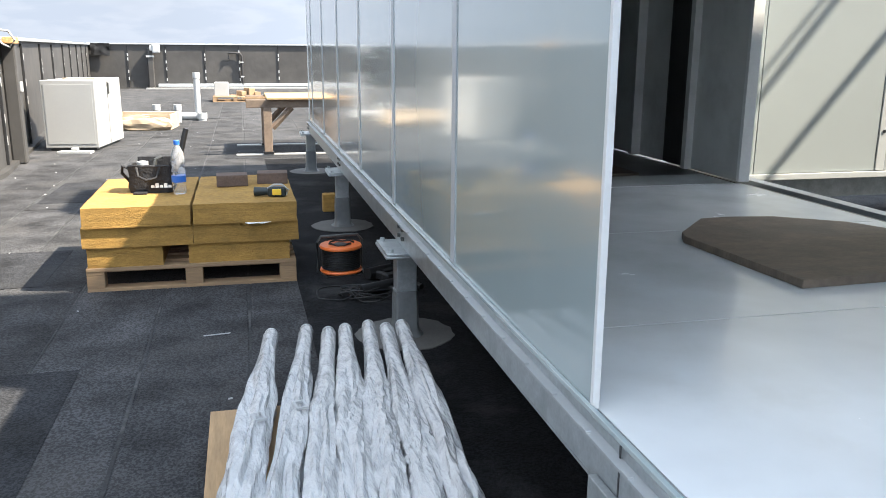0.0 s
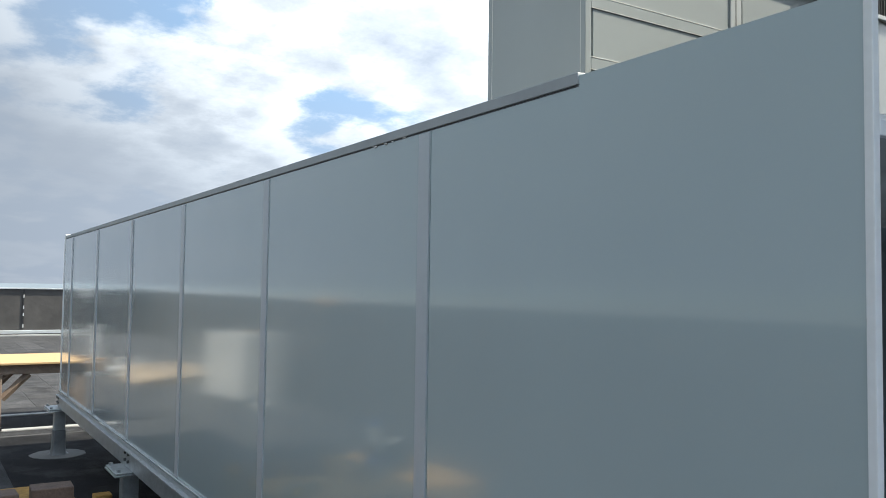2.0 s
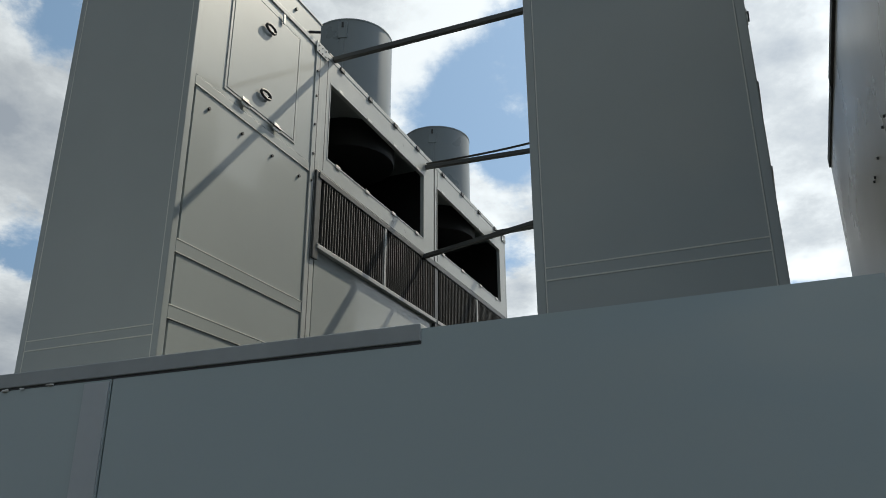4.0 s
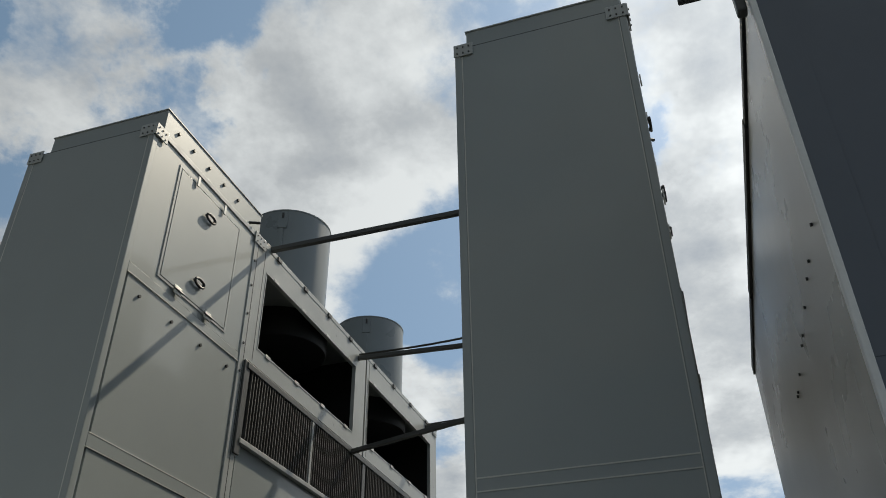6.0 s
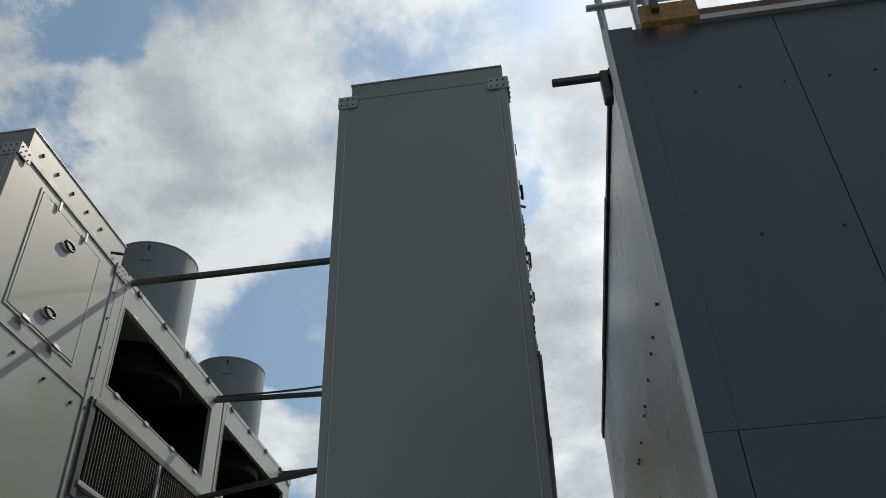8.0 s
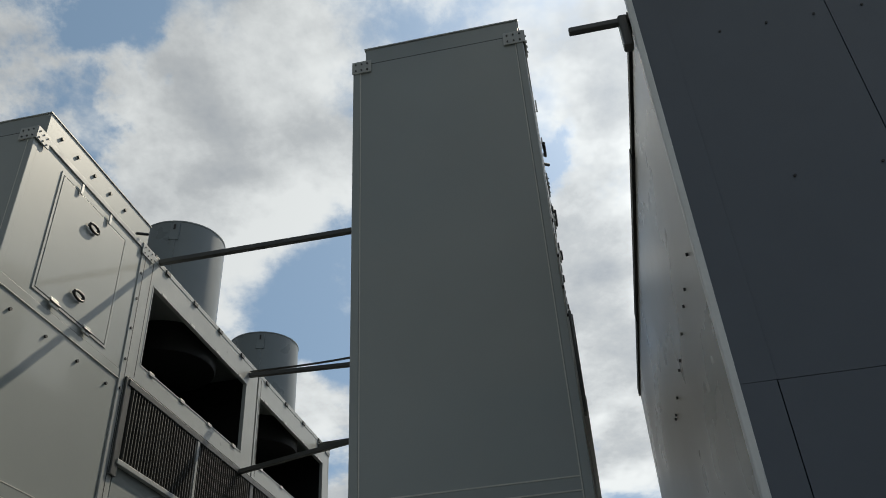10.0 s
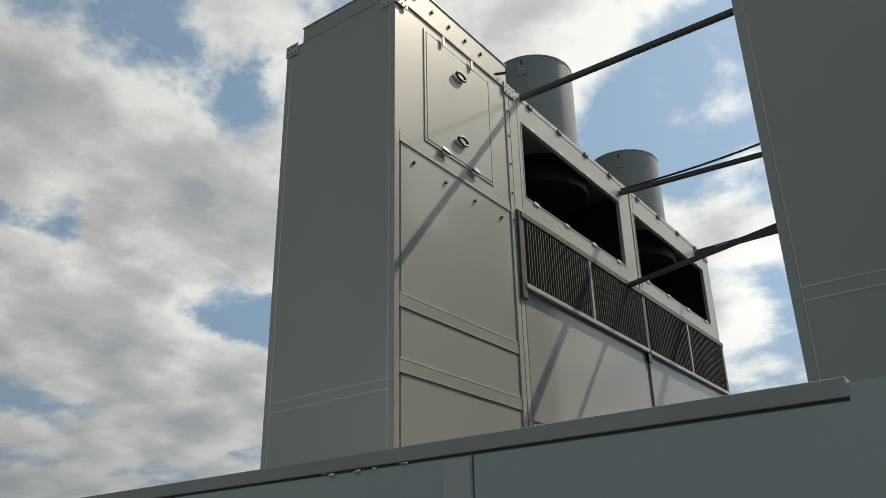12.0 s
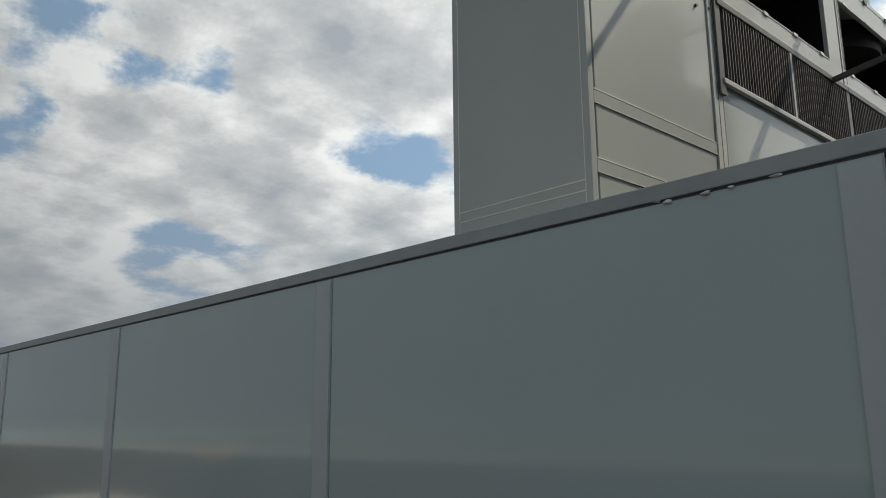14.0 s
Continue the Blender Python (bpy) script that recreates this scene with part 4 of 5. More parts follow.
# ---- dark plant enclosure beside the second unit ----
def enclosure():
    e = thing("plant_enclosure", "tall dark grey panelled enclosure with a pale side wall", "enclosure", (1.76, -0.487, 0))
    part("core", boxed(0.02, 4.62, -5.6, -0.02, 0.0, 5.12), "slate", e)
    part("side_sheet", boxed(0.03, 4.62, -0.02, 0.0, 0.05, 5.1), "cream", e, "pale side cladding")
    part("edge_profile", boxed(-0.014, 0.028, -0.018, 0.012, 0.0, 5.42, bevel=0.006), "trim", e, "white edge profile")
    part("corner_cover", boxed(-0.003, 0.02, -0.149, -0.018, 3.102, 5.42), "slate", e)
    part("corner_cover", boxed(-0.003, 0.02, -0.145, -0.018, 0.0, 3.10), "slate", e)
    for a, b in ((-0.86, -0.15), (-1.74, -0.868), (-2.62, -1.748), (-3.5, -2.628), (-4.4, -3.508), (-5.6, -4.408)):
        for z0, z1 in ((3.1025, 5.40), (0.05, 3.10)):
            part("front_sheet", boxed(0.0, 0.02, a - 0.003, b, z0, z1), "slate", e)
    for z, first, step in ((4.87, -0.37, -0.213), (3.97, -0.456, -0.342), (2.6, -0.40, -0.342), (1.3, -0.40, -0.342)):
        for k in range(24 if step > -0.3 else 15):
            part("screw", rod((0.0, first + k * step, z), (-0.006, first + k * step, z), 0.0065, seg=6), "black", e)
    for z in (3.81, 2.5, 1.3):
        for k in range(9):
            x = (0.217, 0.51, 0.667, 0.945, 1.25, 1.37, 1.74, 2.0, 2.06)[k]
            part("screw", rod((x, 0.0, z), (x, 0.010, z), 0.009, seg=6), "black", e)
    # rough membrane edge that hangs over the eaves
    for k, (x0, x1, z0) in enumerate(((0.05, 1.12, 5.13), (1.12, 3.2, 5.11), (3.2, 4.66, 5.10))):
        part("eaves_membrane", boxed(x0, x1, -0.03, 0.014 + 0.006 * (k % 2), z0, 5.19, bevel=0.004), "rubber", e, "black membrane over the eaves")
    part("roof_sheet", boxed(0.03, 4.66, -5.6, -0.03, 5.12, 5.185), "rubber", e)
    part("front_backing", boxed(0.021, 0.05, -5.6, -0.04, 5.19, 5.37), "slate", e)
    part("front_coping", boxed(-0.02, 0.1, -5.6, -0.45, 5.415, 5.475, bevel=0.005), "oldwood", e, "weathered timber edging")
    part("front_lip", boxed(-0.03, 0.02, -5.6, -0.45, 5.375, 5.412), "coping", e, "pale metal lip")
    arm = part("bracket_arm", boxed(0.06, 0.12, 0.012, 0.06, 4.97, 5.19, bevel=0.01), "hood", e, "dark steel bracket with a stub bar")
    part("stub_bar", boxed(0.07, 0.105, 0.05, 0.31, 5.145, 5.18, bevel=0.006), "hood", arm)
    return e


enclosure()


def scaffold_clamp():
    c = thing("guard_post", "steel guard post clamped to the roof edge with a wood block", "guard post", (1.76, -0.487, 5.475))
    part("wood_block", boxed(-0.075, -0.032, -0.49, -0.19, -0.12, 0.02, bevel=0.005), "osb", c, "strand-board packing block")
    part("clamp", boxed(-0.11, 0.15, -0.29, -0.25, -0.06, 0.05, bevel=0.006), "hood", c, "steel clamp")
    part("post", rod((0.05, -0.27, 0.0), (0.05, -0.27, 1.1), 0.024), "galv", c)
    part("second_post", rod((0.05, -0.2, 0.0), (0.05, -0.2, 1.1), 0.02), "galv", c)
    part("end_post", rod((0.12, -0.03, 0.0), (0.12, -0.03, 1.1), 0.022), "galv", c)
    for z in (0.28, 0.6, 1.0):
        part("rail", rod((0.1, -2.6, z), (0.1, 0.05, z), 0.02), "galv", c)
    part("far_post", rod((0.1, -2.6, 0.0), (0.1, -2.6, 1.1), 0.024), "galv", c)


scaffold_clamp()


# ---- pallet with mineral-wool boards and what lies on it ----
def pallet(name, label, at, rz, w=1.2, d=1.0, lengthwise=False):
    p = thing(name, label, "pallet", at, rz, group="wooden pallets")
    for y in (0.05, d / 2, d - 0.05):
        part("bottom_board", boxed(0, w, y - 0.05, y + 0.05, 0.0, 0.022, bevel=0.003), "wood", p)
        for x in (0.05, w / 2, w - 0.05):
            part("block", boxed(x - 0.05, x + 0.05, y - 0.045, y + 0.045, 0.022, 0.1, bevel=0.004), "wood", p)
    for x in (0.05, w / 2, w - 0.05):
        part("stringer_board", boxed(x - 0.05, x + 0.05, 0.004, d - 0.004, 0.1, 0.122, bevel=0.003), "wood", p)
    if lengthwise:
        for k in range(4):
            x = (k + 0.5) * w / 4
            part("deck_board", boxed(x - w / 8 + 0.0015, x + w / 8 - 0.0015, 0, d, 0.122, 0.144, bevel=0.002), "lath", p)
        return p
    n = max(7, round(d / 0.17))
    for k in range(n):
        y = 0.045 + k * (d - 0.09) / (n - 1)
        part("deck_board", boxed(0, w, y - 0.045, y + 0.045, 0.122, 0.144, bevel=0.003), "wood", p)
    return p


SX, SY = -1.665, 3.34
pallet("pallet", "worn wooden pallet under yellow insulation boards", (SX, SY, 0), 0.0)


def wool_board(x0, x1, y0, y1, z0, label="yellow mineral-wool insulation board stacked on a pallet"):
    bm = boxed(0, x1 - x0, 0, y1 - y0, 0, 0.119)
    bmesh.ops.subdivide_edges(bm, edges=list(bm.edges), cuts=7, use_grid_fill=True)
    for v in bm.verts:
        v.co += 0.005 * noise.noise_vector(v.co * 7 + Vector((x0 * 9, z0 * 31, 0))) * (0.25 if v.co.z < 0.001 else 1)
        if v.co.z < 0.001:
            v.co.z = 0.0
    return solo("insulation_board", bm, "wool", label, "insulation board", at=(x0, y0, z0), group="insulation boards")


for x0, x1, y0, y1, z0 in ((-1.655, -1.235, 3.35, 4.33, 0.145), (-1.09, -0.50, 3.36, 4.34, 0.145), (-1.67, -1.06, 3.33, 4.36, 0.265), (-1.055, -0.445, 3.34, 4.36, 0.265), (-1.66, -1.065, 3.31, 4.42, 0.385), (-1.05, -0.455, 3.32, 4.43, 0.385)):
    wool_board(x0, x1, y0, y1, z0)
TOP = 0.505


def bag():
    b = thing("tool_bag", "open black fabric tool bag with a pale print", "bag", (-1.31, 3.86, TOP), -4)
    w, d, h = 0.135, 0.09, 0.17
    bm = bmesh.new()
    prev = None
    n = 36
    for r, z in ((1.0, 0.0), (1.06, 0.04), (1.03, 0.1), (1.07, h), (1.0, h + 0.006), (0.93, h), (0.92, 0.02)):
        ring = []
        for k in range(n):
            a = 2 * math.pi * k / n
            c, s = math.cos(a), math.sin(a)
            q = (abs(c) ** 5 + abs(s) ** 5) ** -0.2
            v = Vector((w * r * q * c, d * r * q * s, z))
            v += 0.010 * noise.noise_vector(v * 18) * (1 if z > 0.01 else 0)
            ring.append(bm.verts.new(v))
        if prev:
            for k in range(n):
                bm.faces.new((prev[k], prev[(k + 1) % n], ring[(k + 1) % n], ring[k]))
        else:
            bm.faces.new(ring[::-1])
        prev = ring
    bm.faces.new(prev)
    part("body", bm, "cloth", b, smooth=True)
    for k in range(5):
        part("print_bar", boxed(0.0 + 0.026 * k, 0.02 + 0.026 * k, -0.1, -0.094, 0.035, 0.062 if k % 2 else 0.05), "paper", b, "pale printed shape")
    part("strap", tube_path([(-0.13, -0.06, 0.15), (-0.17, -0.05, 0.17), (-0.18, -0.03, 0.12), (-0.14, 0.0, 0.06)], 0.01), "cloth", b, smooth=True)
    part("strap_end", boxed(-0.1, -0.02, -0.15, -0.08, 0.0, 0.012, bevel=0.003), "cloth", b)
    part("roll", lathe([(0.035, 0.0), (0.035, 0.04), (0.015, 0.045)], 14, (-0.06, 0.01, 0.145)), "pvc", b, "pale roll inside")
    part("tool_grip", tube_path([(0.10, 0.05, 0.06), (0.16, 0.06, 0.2), (0.205, 0.07, 0.37), (0.21, 0.07, 0.385)], 0.018, 10), "black", b, "black tool handle standing up", smooth=True)
    part("lid_flap", boxed(-0.1, 0.13, 0.07, 0.085, 0.12, 0.21, bevel=0.004), "cloth", b)
    part("carry_handle", tube_path([(-0.08, -0.09, 0.16), (-0.07, -0.12, 0.11), (-0.02, -0.125, 0.085), (0.04, -0.12, 0.10), (0.06, -0.09, 0.165)], 0.009), "cloth", b, smooth=True)
    part("side_strap", tube_path([(0.12, -0.08, 0.18), (0.16, -0.1, 0.13), (0.15, -0.11, 0.05), (0.13, -0.12, 0.01)], 0.008), "cloth", b, smooth=True)
    part("inner_tool", tube_path([(0.0, 0.0, 0.1), (0.02, 0.01, 0.2), (0.06, 0.02, 0.215)], 0.012), "hood", b, smooth=True)


bag()


def bottle():
    b = thing("water_bottle", "clear plastic water bottle with a blue cap, half full", "bottle", (-1.145, 3.72, TOP))
    part("body", lathe([(0.034, 0.0), (0.042, 0.012), (0.0415, 0.07), (0.0425, 0.075), (0.0425, 0.118), (0.040, 0.13), (0.042, 0.142), (0.036, 0.168), (0.041, 0.19), (0.0415, 0.225), (0.034, 0.262), (0.017, 0.295), (0.014, 0.31)], 28), "clear", b, smooth=True)
    part("label_band", lathe([(0.0437, 0.075), (0.0440, 0.078), (0.0440, 0.112), (0.0437, 0.115)], 24), "blue", b, "blue label band")
    part("cap", lathe([(0.017, 0.305), (0.018, 0.308), (0.018, 0.328), (0.015, 0.332)], 18), "blue", b, "blue screw cap")


bottle()
for x, y, rz in ((-0.83, 4.0, 2), (-0.565, 4.06, -2)):
    bm = boxed(-0.1, 0.1, -0.075, 0.075, 0, 0.075, bevel=0.006)
    solo("paver_block", bm, "brick", "brown concrete paver block on the insulation boards", "paver", at=(x, y, TOP), rz=rz, group="paver blocks")


def hand_tool():
    t = thing("measuring_tool", "dark green and yellow tape-measure tool", "tool", (-0.61, 3.52, TOP), -10)
    part("grip", rod((-0.085, 0.0, 0.03), (0.0, 0.0, 0.03), 0.028, 0.024, 14), "green", t, smooth=True)
    part("housing", boxed(0.0, 0.11, -0.035, 0.03, 0.0, 0.06, bevel=0.012), "green", t)
    part("face", boxed(0.03, 0.085, -0.042, -0.034, 0.012, 0.05, bevel=0.004), "yellow", t, "yellow face")
    part("bow", tube_path([(0.0, -0.01, 0.05), (0.04, -0.02, 0.075), (0.09, -0.02, 0.075), (0.125, -0.01, 0.04), (0.11, -0.01, 0.01)], 0.006), "pvc", t, smooth=True)


hand_tool()
solo("paper_sheet", prism([(0, 0), (0.19, 0.03), (0.2, 0.012), (0.1, -0.06), (0.07, -0.045), (0.02, -0.055)], 0.0, 0.002), "paper", "torn white paper wedged between insulation boards", "paper", at=(-0.76, 3.33, 0.384), rz=4)


# ---- cable reel, grinder and cable ----
def cable_reel():
    r = thing("cable_reel", "orange and black cable reel standing on the roof", "cable reel", (-0.175, 3.5, 0), 8)
    for z in (0.012, 0.165):
        part("flange", lathe([(0.05, z), (0.13, z), (0.135, z + 0.01), (0.13, z + 0.02), (0.05, z + 0.02)], 30), "orange", r, "orange flange", smooth=True)
    coil = [(0.10, 0.034)]
    for k in range(11):
        coil += [(0.118, 0.034 + 0.0118 * k + 0.002), (0.123, 0.034 + 0.0118 * k + 0.006), (0.118, 0.034 + 0.0118 * k + 0.010)]
    coil += [(0.10, 0.164)]
    part("cable_coil", lathe(coil, 28), "rubber", r, "black wound cable", smooth=True)
    part("hub", lathe([(0.045, 0.165), (0.043, 0.188), (0.02, 0.192)], 20), "black", r)
    part("cable_end", tube_path([(0.085 * math.cos(q * 0.6) * (1 - 0.03 * q), 0.07 * math.sin(q * 0.6), 0.193 + 0.004 * math.sin(q * 2.3)) for q in range(11)], 0.006, 6), "rubber", r, "loose cable end", smooth=True)
    part("frame", tube_path([(-0.145, 0.03, 0.0), (-0.145, 0.03, 0.2), (-0.12, 0.03, 0.235), (0.12, 0.03, 0.235), (0.145, 0.03, 0.2), (0.145, 0.03, 0.0)], 0.009), "hood", r, "dark tube frame", smooth=True)
    part("foot_bar", tube_path([(-0.145, 0.03, 0.008), (-0.12, -0.13, 0.008), (0.12, -0.13, 0.008), (0.145, 0.03, 0.008)], 0.008), "black", r, smooth=True)


cable_reel()


def grinder():
    g = thing("angle_grinder", "dark power tool lying on the roof", "power tool", (0.02, 2.98, 0), 22)
    part("body", rod((-0.16, 0, 0.045), (0.12, 0, 0.045), 0.03, 0.038, 14), "black", g, smooth=True)
    part("gear_head", boxed(0.11, 0.2, -0.035, 0.035, 0.012, 0.08, bevel=0.012), "galv", g, "metal gear head")
    part("guard", rod((0.16, 0, 0.0), (0.16, 0, 0.016), 0.065, seg=24), "hood", g)
    part("side_grip", rod((0.16, -0.03, 0.05), (0.16, -0.15, 0.05), 0.016, seg=10), "black", g)


def drill():
    g = thing("cordless_drill", "dark cordless tool lying on the roof", "power tool", (0.04, 3.3, 0), 35)
    part("body", rod((-0.1, 0, 0.05), (0.1, 0, 0.05), 0.035, 0.03, 14), "black", g, smooth=True)
    part("chuck", rod((0.1, 0, 0.05), (0.15, 0, 0.05), 0.018, 0.012, 12), "galv", g)
    part("grip", boxed(-0.06, -0.02, -0.12, 0.0, 0.015, 0.065, bevel=0.01), "black", g)
    part("battery", boxed(-0.09, 0.01, -0.17, -0.11, 0.0, 0.07, bevel=0.008), "black", g)


grinder()
drill()
rng = random.Random(5)
loops = []
for k in range(420):
    t = k / 419
    a = t * 2 * math.pi * 9
    r = 0.10 + 0.035 * math.sin(t * 23) + 0.02 * math.sin(t * 61)
    wild = noise.noise_vector(Vector((t * 31, 2.0, 5.0)))
    loops.append((-0.22 + 0.24 * t + r * 1.1 * math.cos(a) + 0.11 * wild.x, 2.92 + 0.03 * math.sin(t * 17) + r * 0.8 * math.sin(a) + 0.08 * wild.y, 0.012 + 0.03 * abs(math.sin(t * 40)) + 0.03 * abs(wild.z)))
solo("power_cable", tube_path(loops + [(0.05, 2.72, 0.01), (0.14, 2.9, 0.01), (0.12, 3.0, 0.04)], 0.0042, 6), "rubber", "tangled black power cable on the roof", "cable", smooth=True)


# ---- film-wrapped tubes on a second pallet ----
pallet("pallet", "wooden pallet carrying film-wrapped tubes", (-0.9, -0.7, 0), 0.0, 0.7, 1.9, True)


def wrapped_tube(k, xf, xn):
    """A tube in loose clear film; thin at the far end, bulging towards the near end."""
    bm = bmesh.new()
    prev = None
    seg, n = 44, 150
    y0, y1 = -0.62, 1.80 + 0.03 * math.sin(k * 2.1)
    for i in range(n + 1):
        t = i / n
        y = y1 + (y0 - y1) * t
        s = (y1 - y) / 1.4
        x = xf + (xn - xf) * s
        loose = min(1.0, max(0.0, (t - 0.10 - 0.04 * (k % 3)) / 0.2))
        ring = []
        for j in range(seg):
            a = 2 * math.pi * j / seg
            r = 0.031 + 0.020 * loose + 0.006 * t
            d = Vector((math.cos(a), 0, math.sin(a)))
            p = Vector((x, y, 0.0)) + d * r
            turn = a + 1.1 * y + 0.6 * math.sin(3 * y + k)
            w = noise.noise(Vector((math.cos(a) * 2.0 + 7.3 * k, y * 2.4, math.sin(a) * 2.0))) + 0.45 * (0.45 - 2 * abs(noise.noise(Vector((math.cos(turn) * 2.8 + k, y * 1.6, math.sin(turn) * 2.8)))))
            p += d * (0.003 + 0.019 * loose) * w
            if i in (0, n):
                p = Vector((x, y, 0.0)) + d * 0.024
            p.x += 0.010 * loose * noise.noise(Vector((y * 5, k * 4.0, 1.0)))
            ring.append(bm.verts.new((p.x, p.y, max(p.z, -0.056) + 0.204)))
        if prev:
            for j in range(seg):
                bm.faces.new((prev[j], prev[(j + 1) % seg], ring[(j + 1) % seg], ring[j]))
        else:
            bm.faces.new(ring[::-1])
        prev = ring
    bm.faces.new(prev)
    w = thing("wrapped_tube", "steel tube wrapped in crinkled clear film", "wrapped tube", group="wrapped tubes")
    part("film_wrap", bm, "film", w, "crinkled clear film", smooth=True)
    part("tube_end", rod((xf, y1 + 0.012, 0.204), (xf, y1 - 0.03, 0.204), 0.027, seg=16), "galv", w, "steel tube end", smooth=True)


for k, (xf, xn) in enumerate(((-0.665, -0.80), (-0.515, -0.68), (-0.425, -0.585), (-0.35, -0.485), (-0.245, -0.39), (-0.175, -0.30), (-0.10, -0.205))):
    wrapped_tube(k, xf, xn)
for x, y in ((-0.735, 1.12), (-0.6, 1.18)):
    solo("buckle", box(box(box(boxed(-0.02, 0.02, -0.03, -0.022, 0, 0.008), -0.02, 0.02, 0.022, 0.03, 0, 0.008), -0.02, -0.012, -0.022, 0.022, 0, 0.008), 0.012, 0.02, -0.022, 0.022, 0, 0.008), "pvc", "grey strap buckle on the film", "buckle", at=(x, y - 0.25, 0.255), rz=12, group="buckles")


# ---- plywood sheet on the duct floor ----
solo("plywood_sheet", prism([(1.045, 1.45), (1.08, 1.53), (1.31, 1.775), (1.46, 1.79), (1.68, 1.755), (1.94, 1.57), (2.10, 1.25), (2.06, 0.86), (1.80, 0.775), (1.44, 0.755), (1.096, 0.74), (1.075, 1.02)], ZB - 0.011, ZB + 0.020, 0.003), "ply", "worn brown plywood sheet with cut corners", "plywood sheet")


# ---- white cabinet, packaging, pipes and workbench further off ----
def white_cabinet():
    c = thing("white_cabinet", "white metal cabinet standing on the roof", "cabinet", (-3.38, 10.62, 0), -7)
    part("body", boxed(0, 0.70, 0.04, 1.3, 0.04, 0.95, bevel=0.01), "white", c)
    part("front_panel", boxed(0.0, 0.70, 0.0, 0.036, 0.04, 0.95, bevel=0.008), "white", c)
    part("front_inset", boxed(0.035, 0.665, -0.005, 0.0, 0.09, 0.90, bevel=0.004), "white", c)
    part("side_joint", boxed(0.698, 0.703, 0.6, 0.612, 0.05, 0.94), "gap", c)
    part("latch", boxed(0.70, 0.72, 0.62, 0.66, 0.74, 0.9, bevel=0.004), "hood", c)
    part("plinth", boxed(0.05, 0.65, 0.06, 1.25, 0.0, 0.04), "hood", c)
    return c


white_cabinet()
solo("foam_pad", box(boxed(-0.22, 0.22, -0.08, 0.08, 0, 0.03, bevel=0.006), -0.05, 0.04, -0.03, 0.03, 0.03, 0.075, bevel=0.01), "pvc", "pale foam pad by the cabinet", "foam pad", at=(-2.95, 10.3, 0), rz=-10)
solo("card_lid", boxed(-0.2, 0.2, -0.12, 0.12, 0, 0.012, bevel=0.003), "card", "brown cardboard flap on the cabinet", "cardboard", at=(-2.98, 11.15, 0.952), rz=20)


def tray():
    t = thing("cardboard_tray", "torn cardboard tray with crumpled wrapping", "cardboard box", (-2.42, 13.9, 0), -6)
    for a in ((-0.5, 0.5, -0.4, -0.37), (-0.5, 0.5, 0.37, 0.4), (-0.5, -0.47, -0.37, 0.37), (0.47, 0.5, -0.37, 0.37)):
        part("side", boxed(*a, 0.0, 0.26, bevel=0.004), "card", t)
    part("bottom", boxed(-0.47, 0.47, -0.37, 0.37, 0.0, 0.012), "card", t)
    part("flap", boxed(-0.5, 0.5, 0.4, 0.62, 0.24, 0.25), "card", t)
    bm = bmesh.new()
    bmesh.ops.create_icosphere(bm, subdivisions=3, radius=0.3)
    for v in bm.verts:
        v.co = Vector((v.co.x * 1.5, v.co.y * 1.1, v.co.z * 0.4 + 0.10)) + 0.07 * noise.noise_vector(v.co * 9)
        v.co.z = max(v.co.z, 0.013)
    part("wrapping", bm, "film", t, "crumpled pale wrapping")
    bm = bmesh.new()
    bmesh.ops.create_icosphere(bm, subdivisions=3, radius=0.3)
    for v in bm.verts:
        v.co = Vector((v.co.x * 1.9, v.co.y * 0.35 - 0.47, v.co.z * 0.5 + 0.1)) + 0.06 * noise.noise_vector(v.co * 8)
        v.co.z = max(v.co.z, 0.0)
    part("bag", bm, "card", t, "crumpled sack")


tray()


def pipe_piece(at, h, r, lying=0.0):
    p = thing("pipe_piece", "pale grey plastic pipe standing on the roof", "pipe", at, group="plastic pipes")
    part("tube", lathe([(r, 0), (r, h - 0.12), (r * 1.15, h - 0.11), (r * 1.15, h), (r * 1.0, h), (r * 0.92, 0.0)], 18), "pvc", p, smooth=True)
    if lying:
        part("lying_tube", rod((-lying, 0.1, 0.075), (0.05, -0.05, 0.075), 0.075, seg=18), "pvc", p, smooth=True)
        part("mouth", rod((0.05, -0.05, 0.075), (0.06, -0.054, 0.075), 0.06, seg=18), "black", p)
    return p


pipe_piece((-1.6, 15.5, 0), 0.92, 0.06, 0.5)
pipe_piece((-1.95, 15.0, 0), 0.34, 0.065)
pipe_piece((-2.35, 15.2, 0), 0.33, 0.065)
pipe_piece((-1.52, 15.35, 0), 0.15, 0.08)
pallet("pallet", "pale wooden pallet far out on the roof", (-1.5, 21.1, 0), 0, 1.15, 1.0)
solo("foam_block", boxed(0, 0.36, 0, 0.4, 0, 0.36, bevel=0.01), "white", "white foam block on a far pallet", "foam block", at=(-1.45, 21.3, 0.145))
for x, h in ((-0.75, 0.12), (-0.55, 0.2), (-0.4, 0.1)):
    solo("scrap_piece", boxed(-0.08, 0.08, -0.2, 0.2, 0, h, bevel=0.01), "wood", "offcut lying on a far pallet", "scrap", at=(x, 21.6, 0.145), rz=20, group="offcuts")
solo("plank", boxed(0, 7.5, 0, 0.16, 0, 0.05, bevel=0.005), "white", "long pale plank lying before the parapet", "plank", at=(-3.9, 28.4, 0), group="planks")


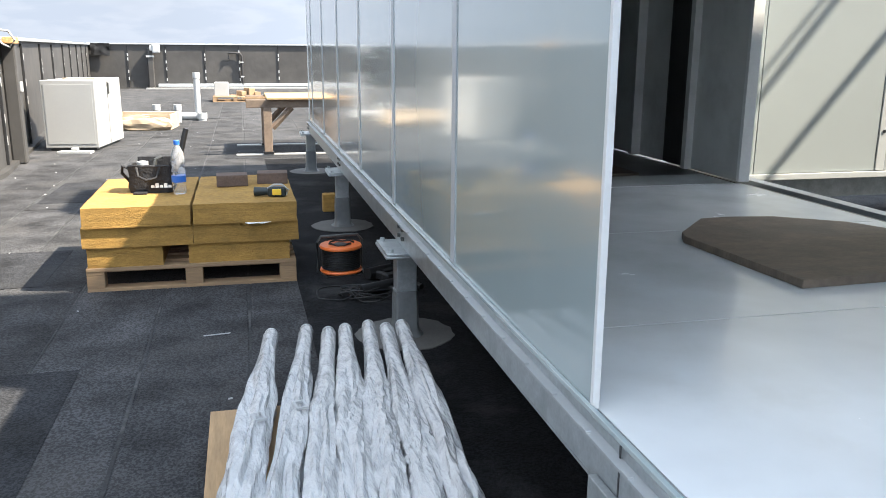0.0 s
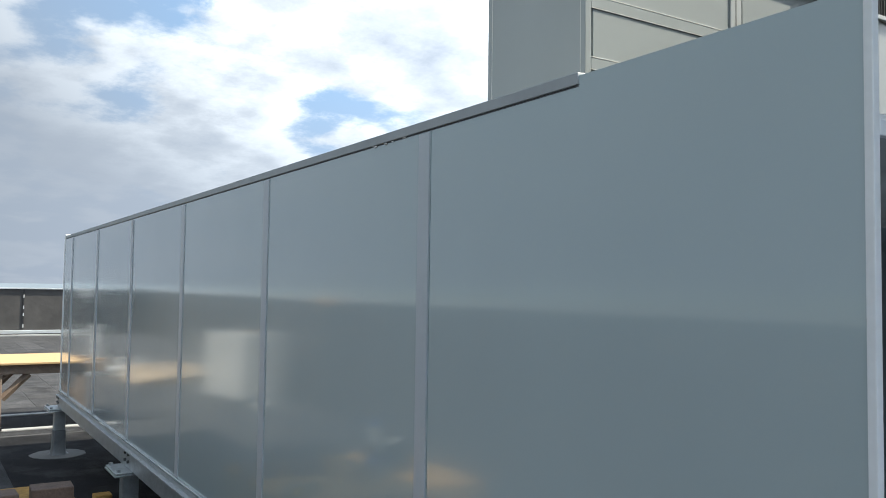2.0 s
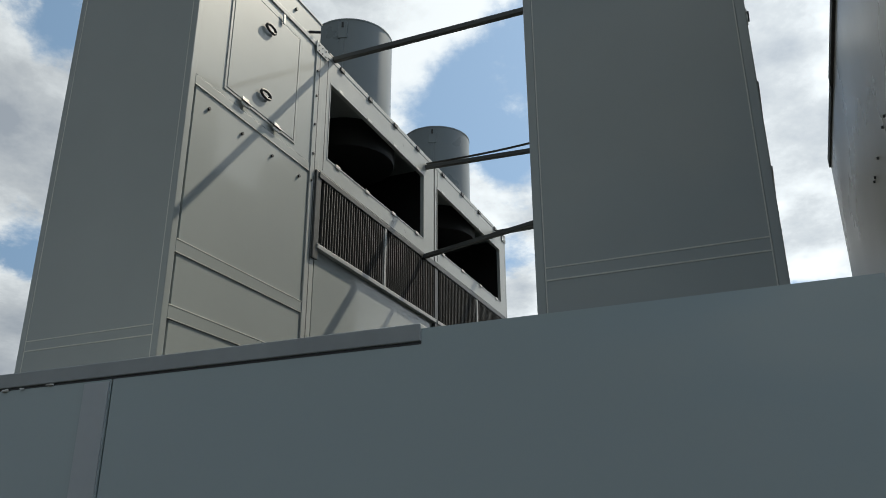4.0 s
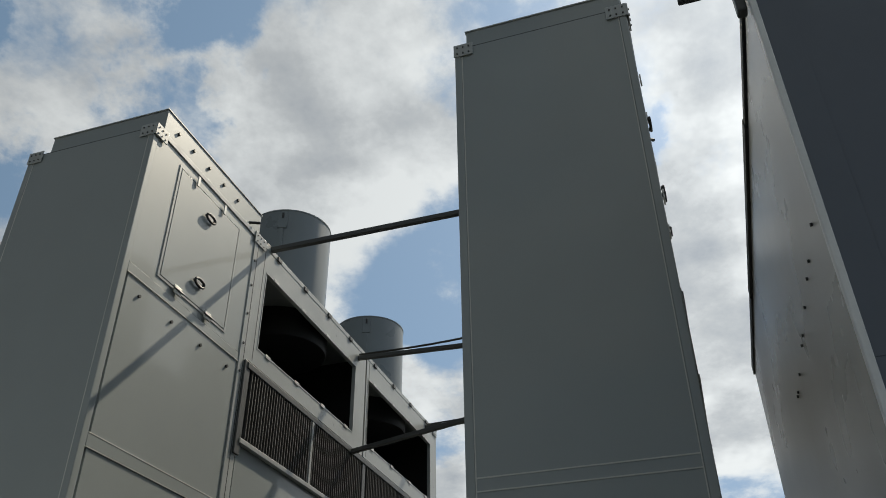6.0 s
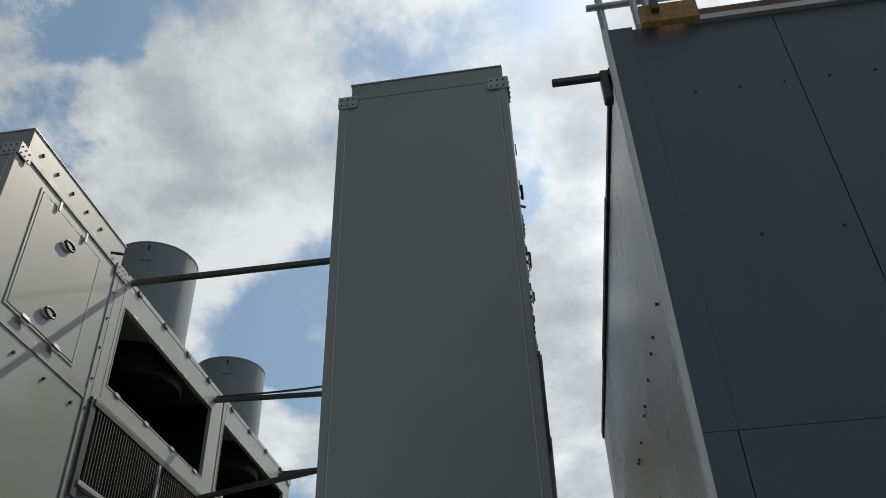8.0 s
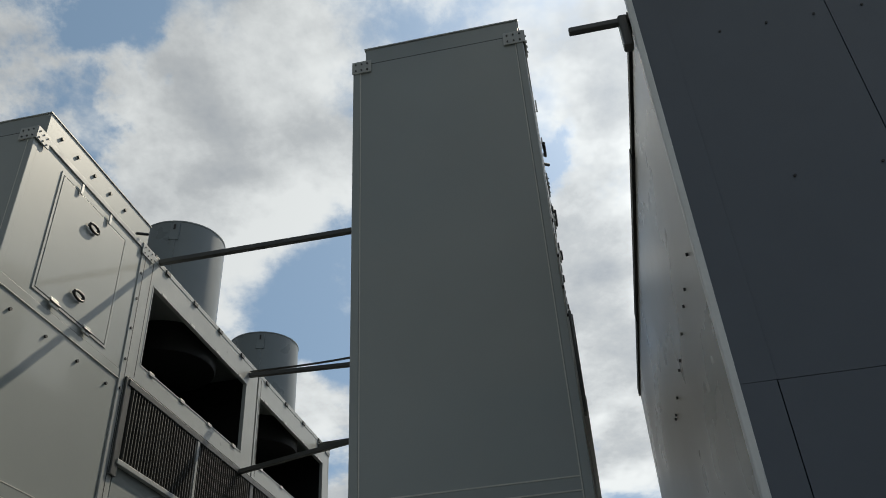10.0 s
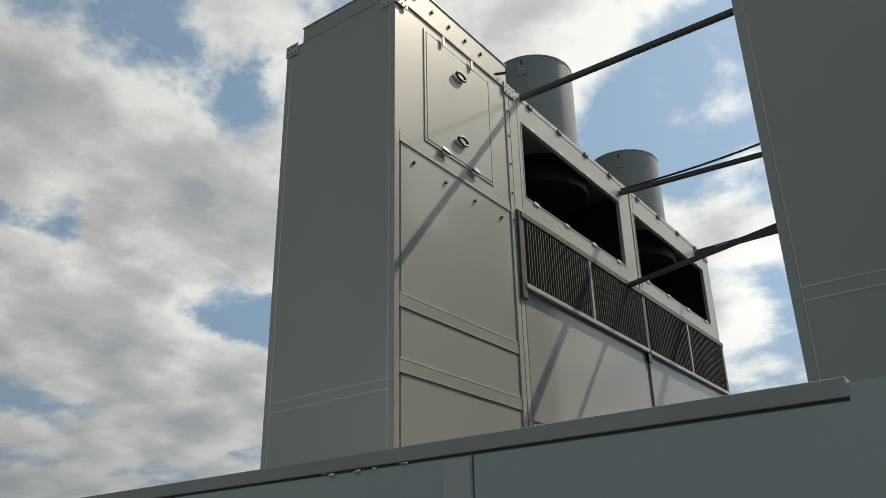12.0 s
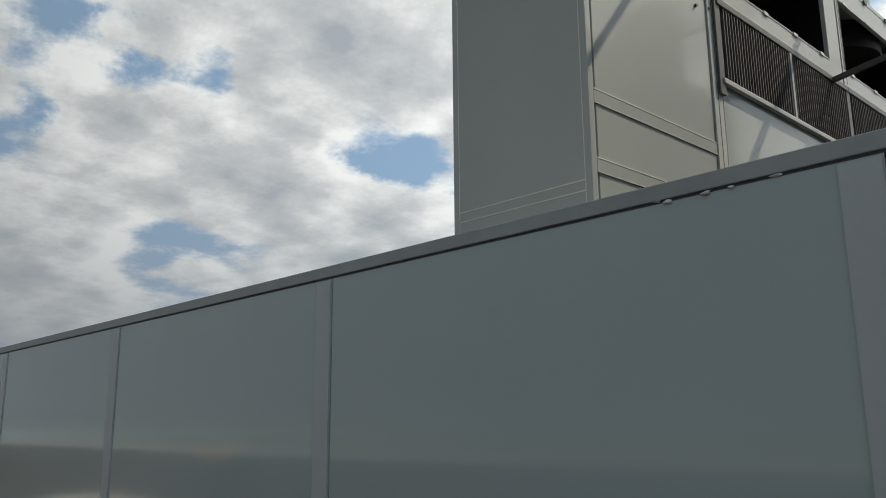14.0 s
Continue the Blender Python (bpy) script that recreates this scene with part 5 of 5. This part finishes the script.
def workbench():
    w = thing("workbench", "timber trestle workbench with a fresh yellow board", "workbench", (-0.45, 9.62, 0))
    part("top_board", boxed(0.02, 1.6, -0.1, 1.25, 0.735, 0.76, bevel=0.004), "pine", w, "fresh yellow board")
    for y in (0.0, 1.1):
        part("beam", boxed(-0.25, 1.7, y - 0.05, y + 0.05, 0.63, 0.733, bevel=0.006), "oldwood", w, "weathered timber beam")
        for x in (0.02, 1.5):
            part("post", boxed(x - 0.055, x + 0.055, y - 0.05, y + 0.05, 0.05, 0.628, bevel=0.006), "oldwood", w)
            part("brace", tube_path([(x + (0.06 if x < 1 else -0.06), y, 0.36), (x + (0.32 if x < 1 else -0.32), y, 0.63)], 0.04, 4), "oldwood", w)
            part("sole", boxed(x - 0.07, x + 0.07, y - 0.06, y + 0.06, 0.022, 0.05), "black", w)
    part("loose_lath", boxed(-0.3, 0.2, 0.2, 0.3, 0.735, 0.755), "wood", w)
    return w


workbench()
for y in (9.57, 10.72):
    solo("plank", boxed(0, 1.9, 0, 0.12, 0.006, 0.022, bevel=0.003), "white", "white plank under the workbench", "plank", at=(-0.85, y, 0), group="planks")
solo("insulation_scrap", boxed(0, 0.12, 0, 0.1, 0, 0.16, bevel=0.01), "wool", "yellow insulation offcut beside a support", "insulation scrap", at=(-0.1, 5.5, 0))


# ---- roofing sheets, patches and litter ----
def sheet_mesh(w, l):
    bm = bmesh.new()
    n = 10
    prev = None
    for i in range(n + 1):
        y = l * i / n
        cur = [bm.verts.new((x + 0.012 * noise.noise((x, y * 1.3, l)), y, z)) for x, z in ((0, -0.001), (0.01, 0.0035), (w - 0.01, 0.0035), (w, -0.001))]
        if prev:
            for k in range(3):
                bm.faces.new((prev[k], prev[k + 1], cur[k + 1], cur[k]))
        prev = cur
    return bm


sheet_kinds = [mesh_of("roof_sheet", sheet_mesh(0.462, l), "roof") for l in (4.93, 7.43, 2.43)]
seam_kinds = [mesh_of("seam", prism([(0, 0), (0.016, 0.0), (0.012, l * 0.3), (0.018, l * 0.7), (0.013, l), (0.0, l), (0.008, l * 0.5)], 0.0, 0.0025), "joint") for l in (5.0, 7.5, 2.5)]
col = 0
x = -3.11
while x < 2.2:
    y = -6.0 - (col * 2.9) % 4
    k = col
    while y < 28.5:
        kind = (k * 2 + col) % 3
        l = (5.0, 7.5, 2.5)[kind]
        if y + l < 28.9:
            piece("roof_sheet", sheet_kinds[kind], roof, (x, y, 0))
            piece("seam", seam_kinds[kind], roof, (x + 0.453, y, 0.0012))
        y += l
        k += 1
    x += 0.4725
    col += 1
for x0, x1, y0, y1 in ((-3.0, -1.5, -0.9, 2.08), (-2.7, -1.95, 3.5, 4.45), (-1.0, 0.6, 9.3, 11.5), (-2.6, -1.75, 6.4, 7.6)):
    solo("roof_patch", prism([(x0, y0), (x1, y0 + 0.02), (x1 + 0.01, y1), (x0 + 0.02, y1 - 0.01)], 0.0036, 0.0062), "weathered", "square of newer black bitumen sheet on the roof", "roof patch", group="roof patches")
# the duct's shade on the roof is partly in this sheet's colour
solo("roof_patch", prism([(-0.42, -4), (3.4, -4), (3.4, 9.2), (-0.5, 9.2)], 0.0036, 0.0062), "patch", "newer bitumen sheet under the duct, blackened for the shade there", "roof patch", group="roof patches")


def litter():
    bm = bmesh.new()
    r = random.Random(11)
    for _ in range(70):
        cx, cy, s = r.uniform(-3.2, -0.5), r.uniform(1.0, 16), r.uniform(0.003, 0.012)
        a = r.uniform(0, 6.28)
        ct, st = math.cos(a), math.sin(a)
        q = [(s, 0.3 * s), (-s, 0.4 * s), (-0.8 * s, -0.5 * s), (0.7 * s, -0.4 * s)]
        lo = [bm.verts.new((cx + px * ct - py * st, cy + px * st + py * ct, 0.003)) for px, py in q]
        hi = [bm.verts.new((cx + px * ct - py * st, cy + px * st + py * ct, 0.008)) for px, py in q]
        bm.faces.new(hi)
        for i in range(4):
            bm.faces.new((lo[i], lo[(i + 1) % 4], hi[(i + 1) % 4], hi[i]))
    return bm


solo("roof_litter", litter(), "pvc", "small pale scraps scattered over the roof", "litter", kind="stuff")
solo("lath", boxed(0, 0.13, 0, 0.005, 0.004, 0.008), "pvc", "thin pale rod lying on the roof", "rod", at=(-0.98, 2.42, 0), rz=8)
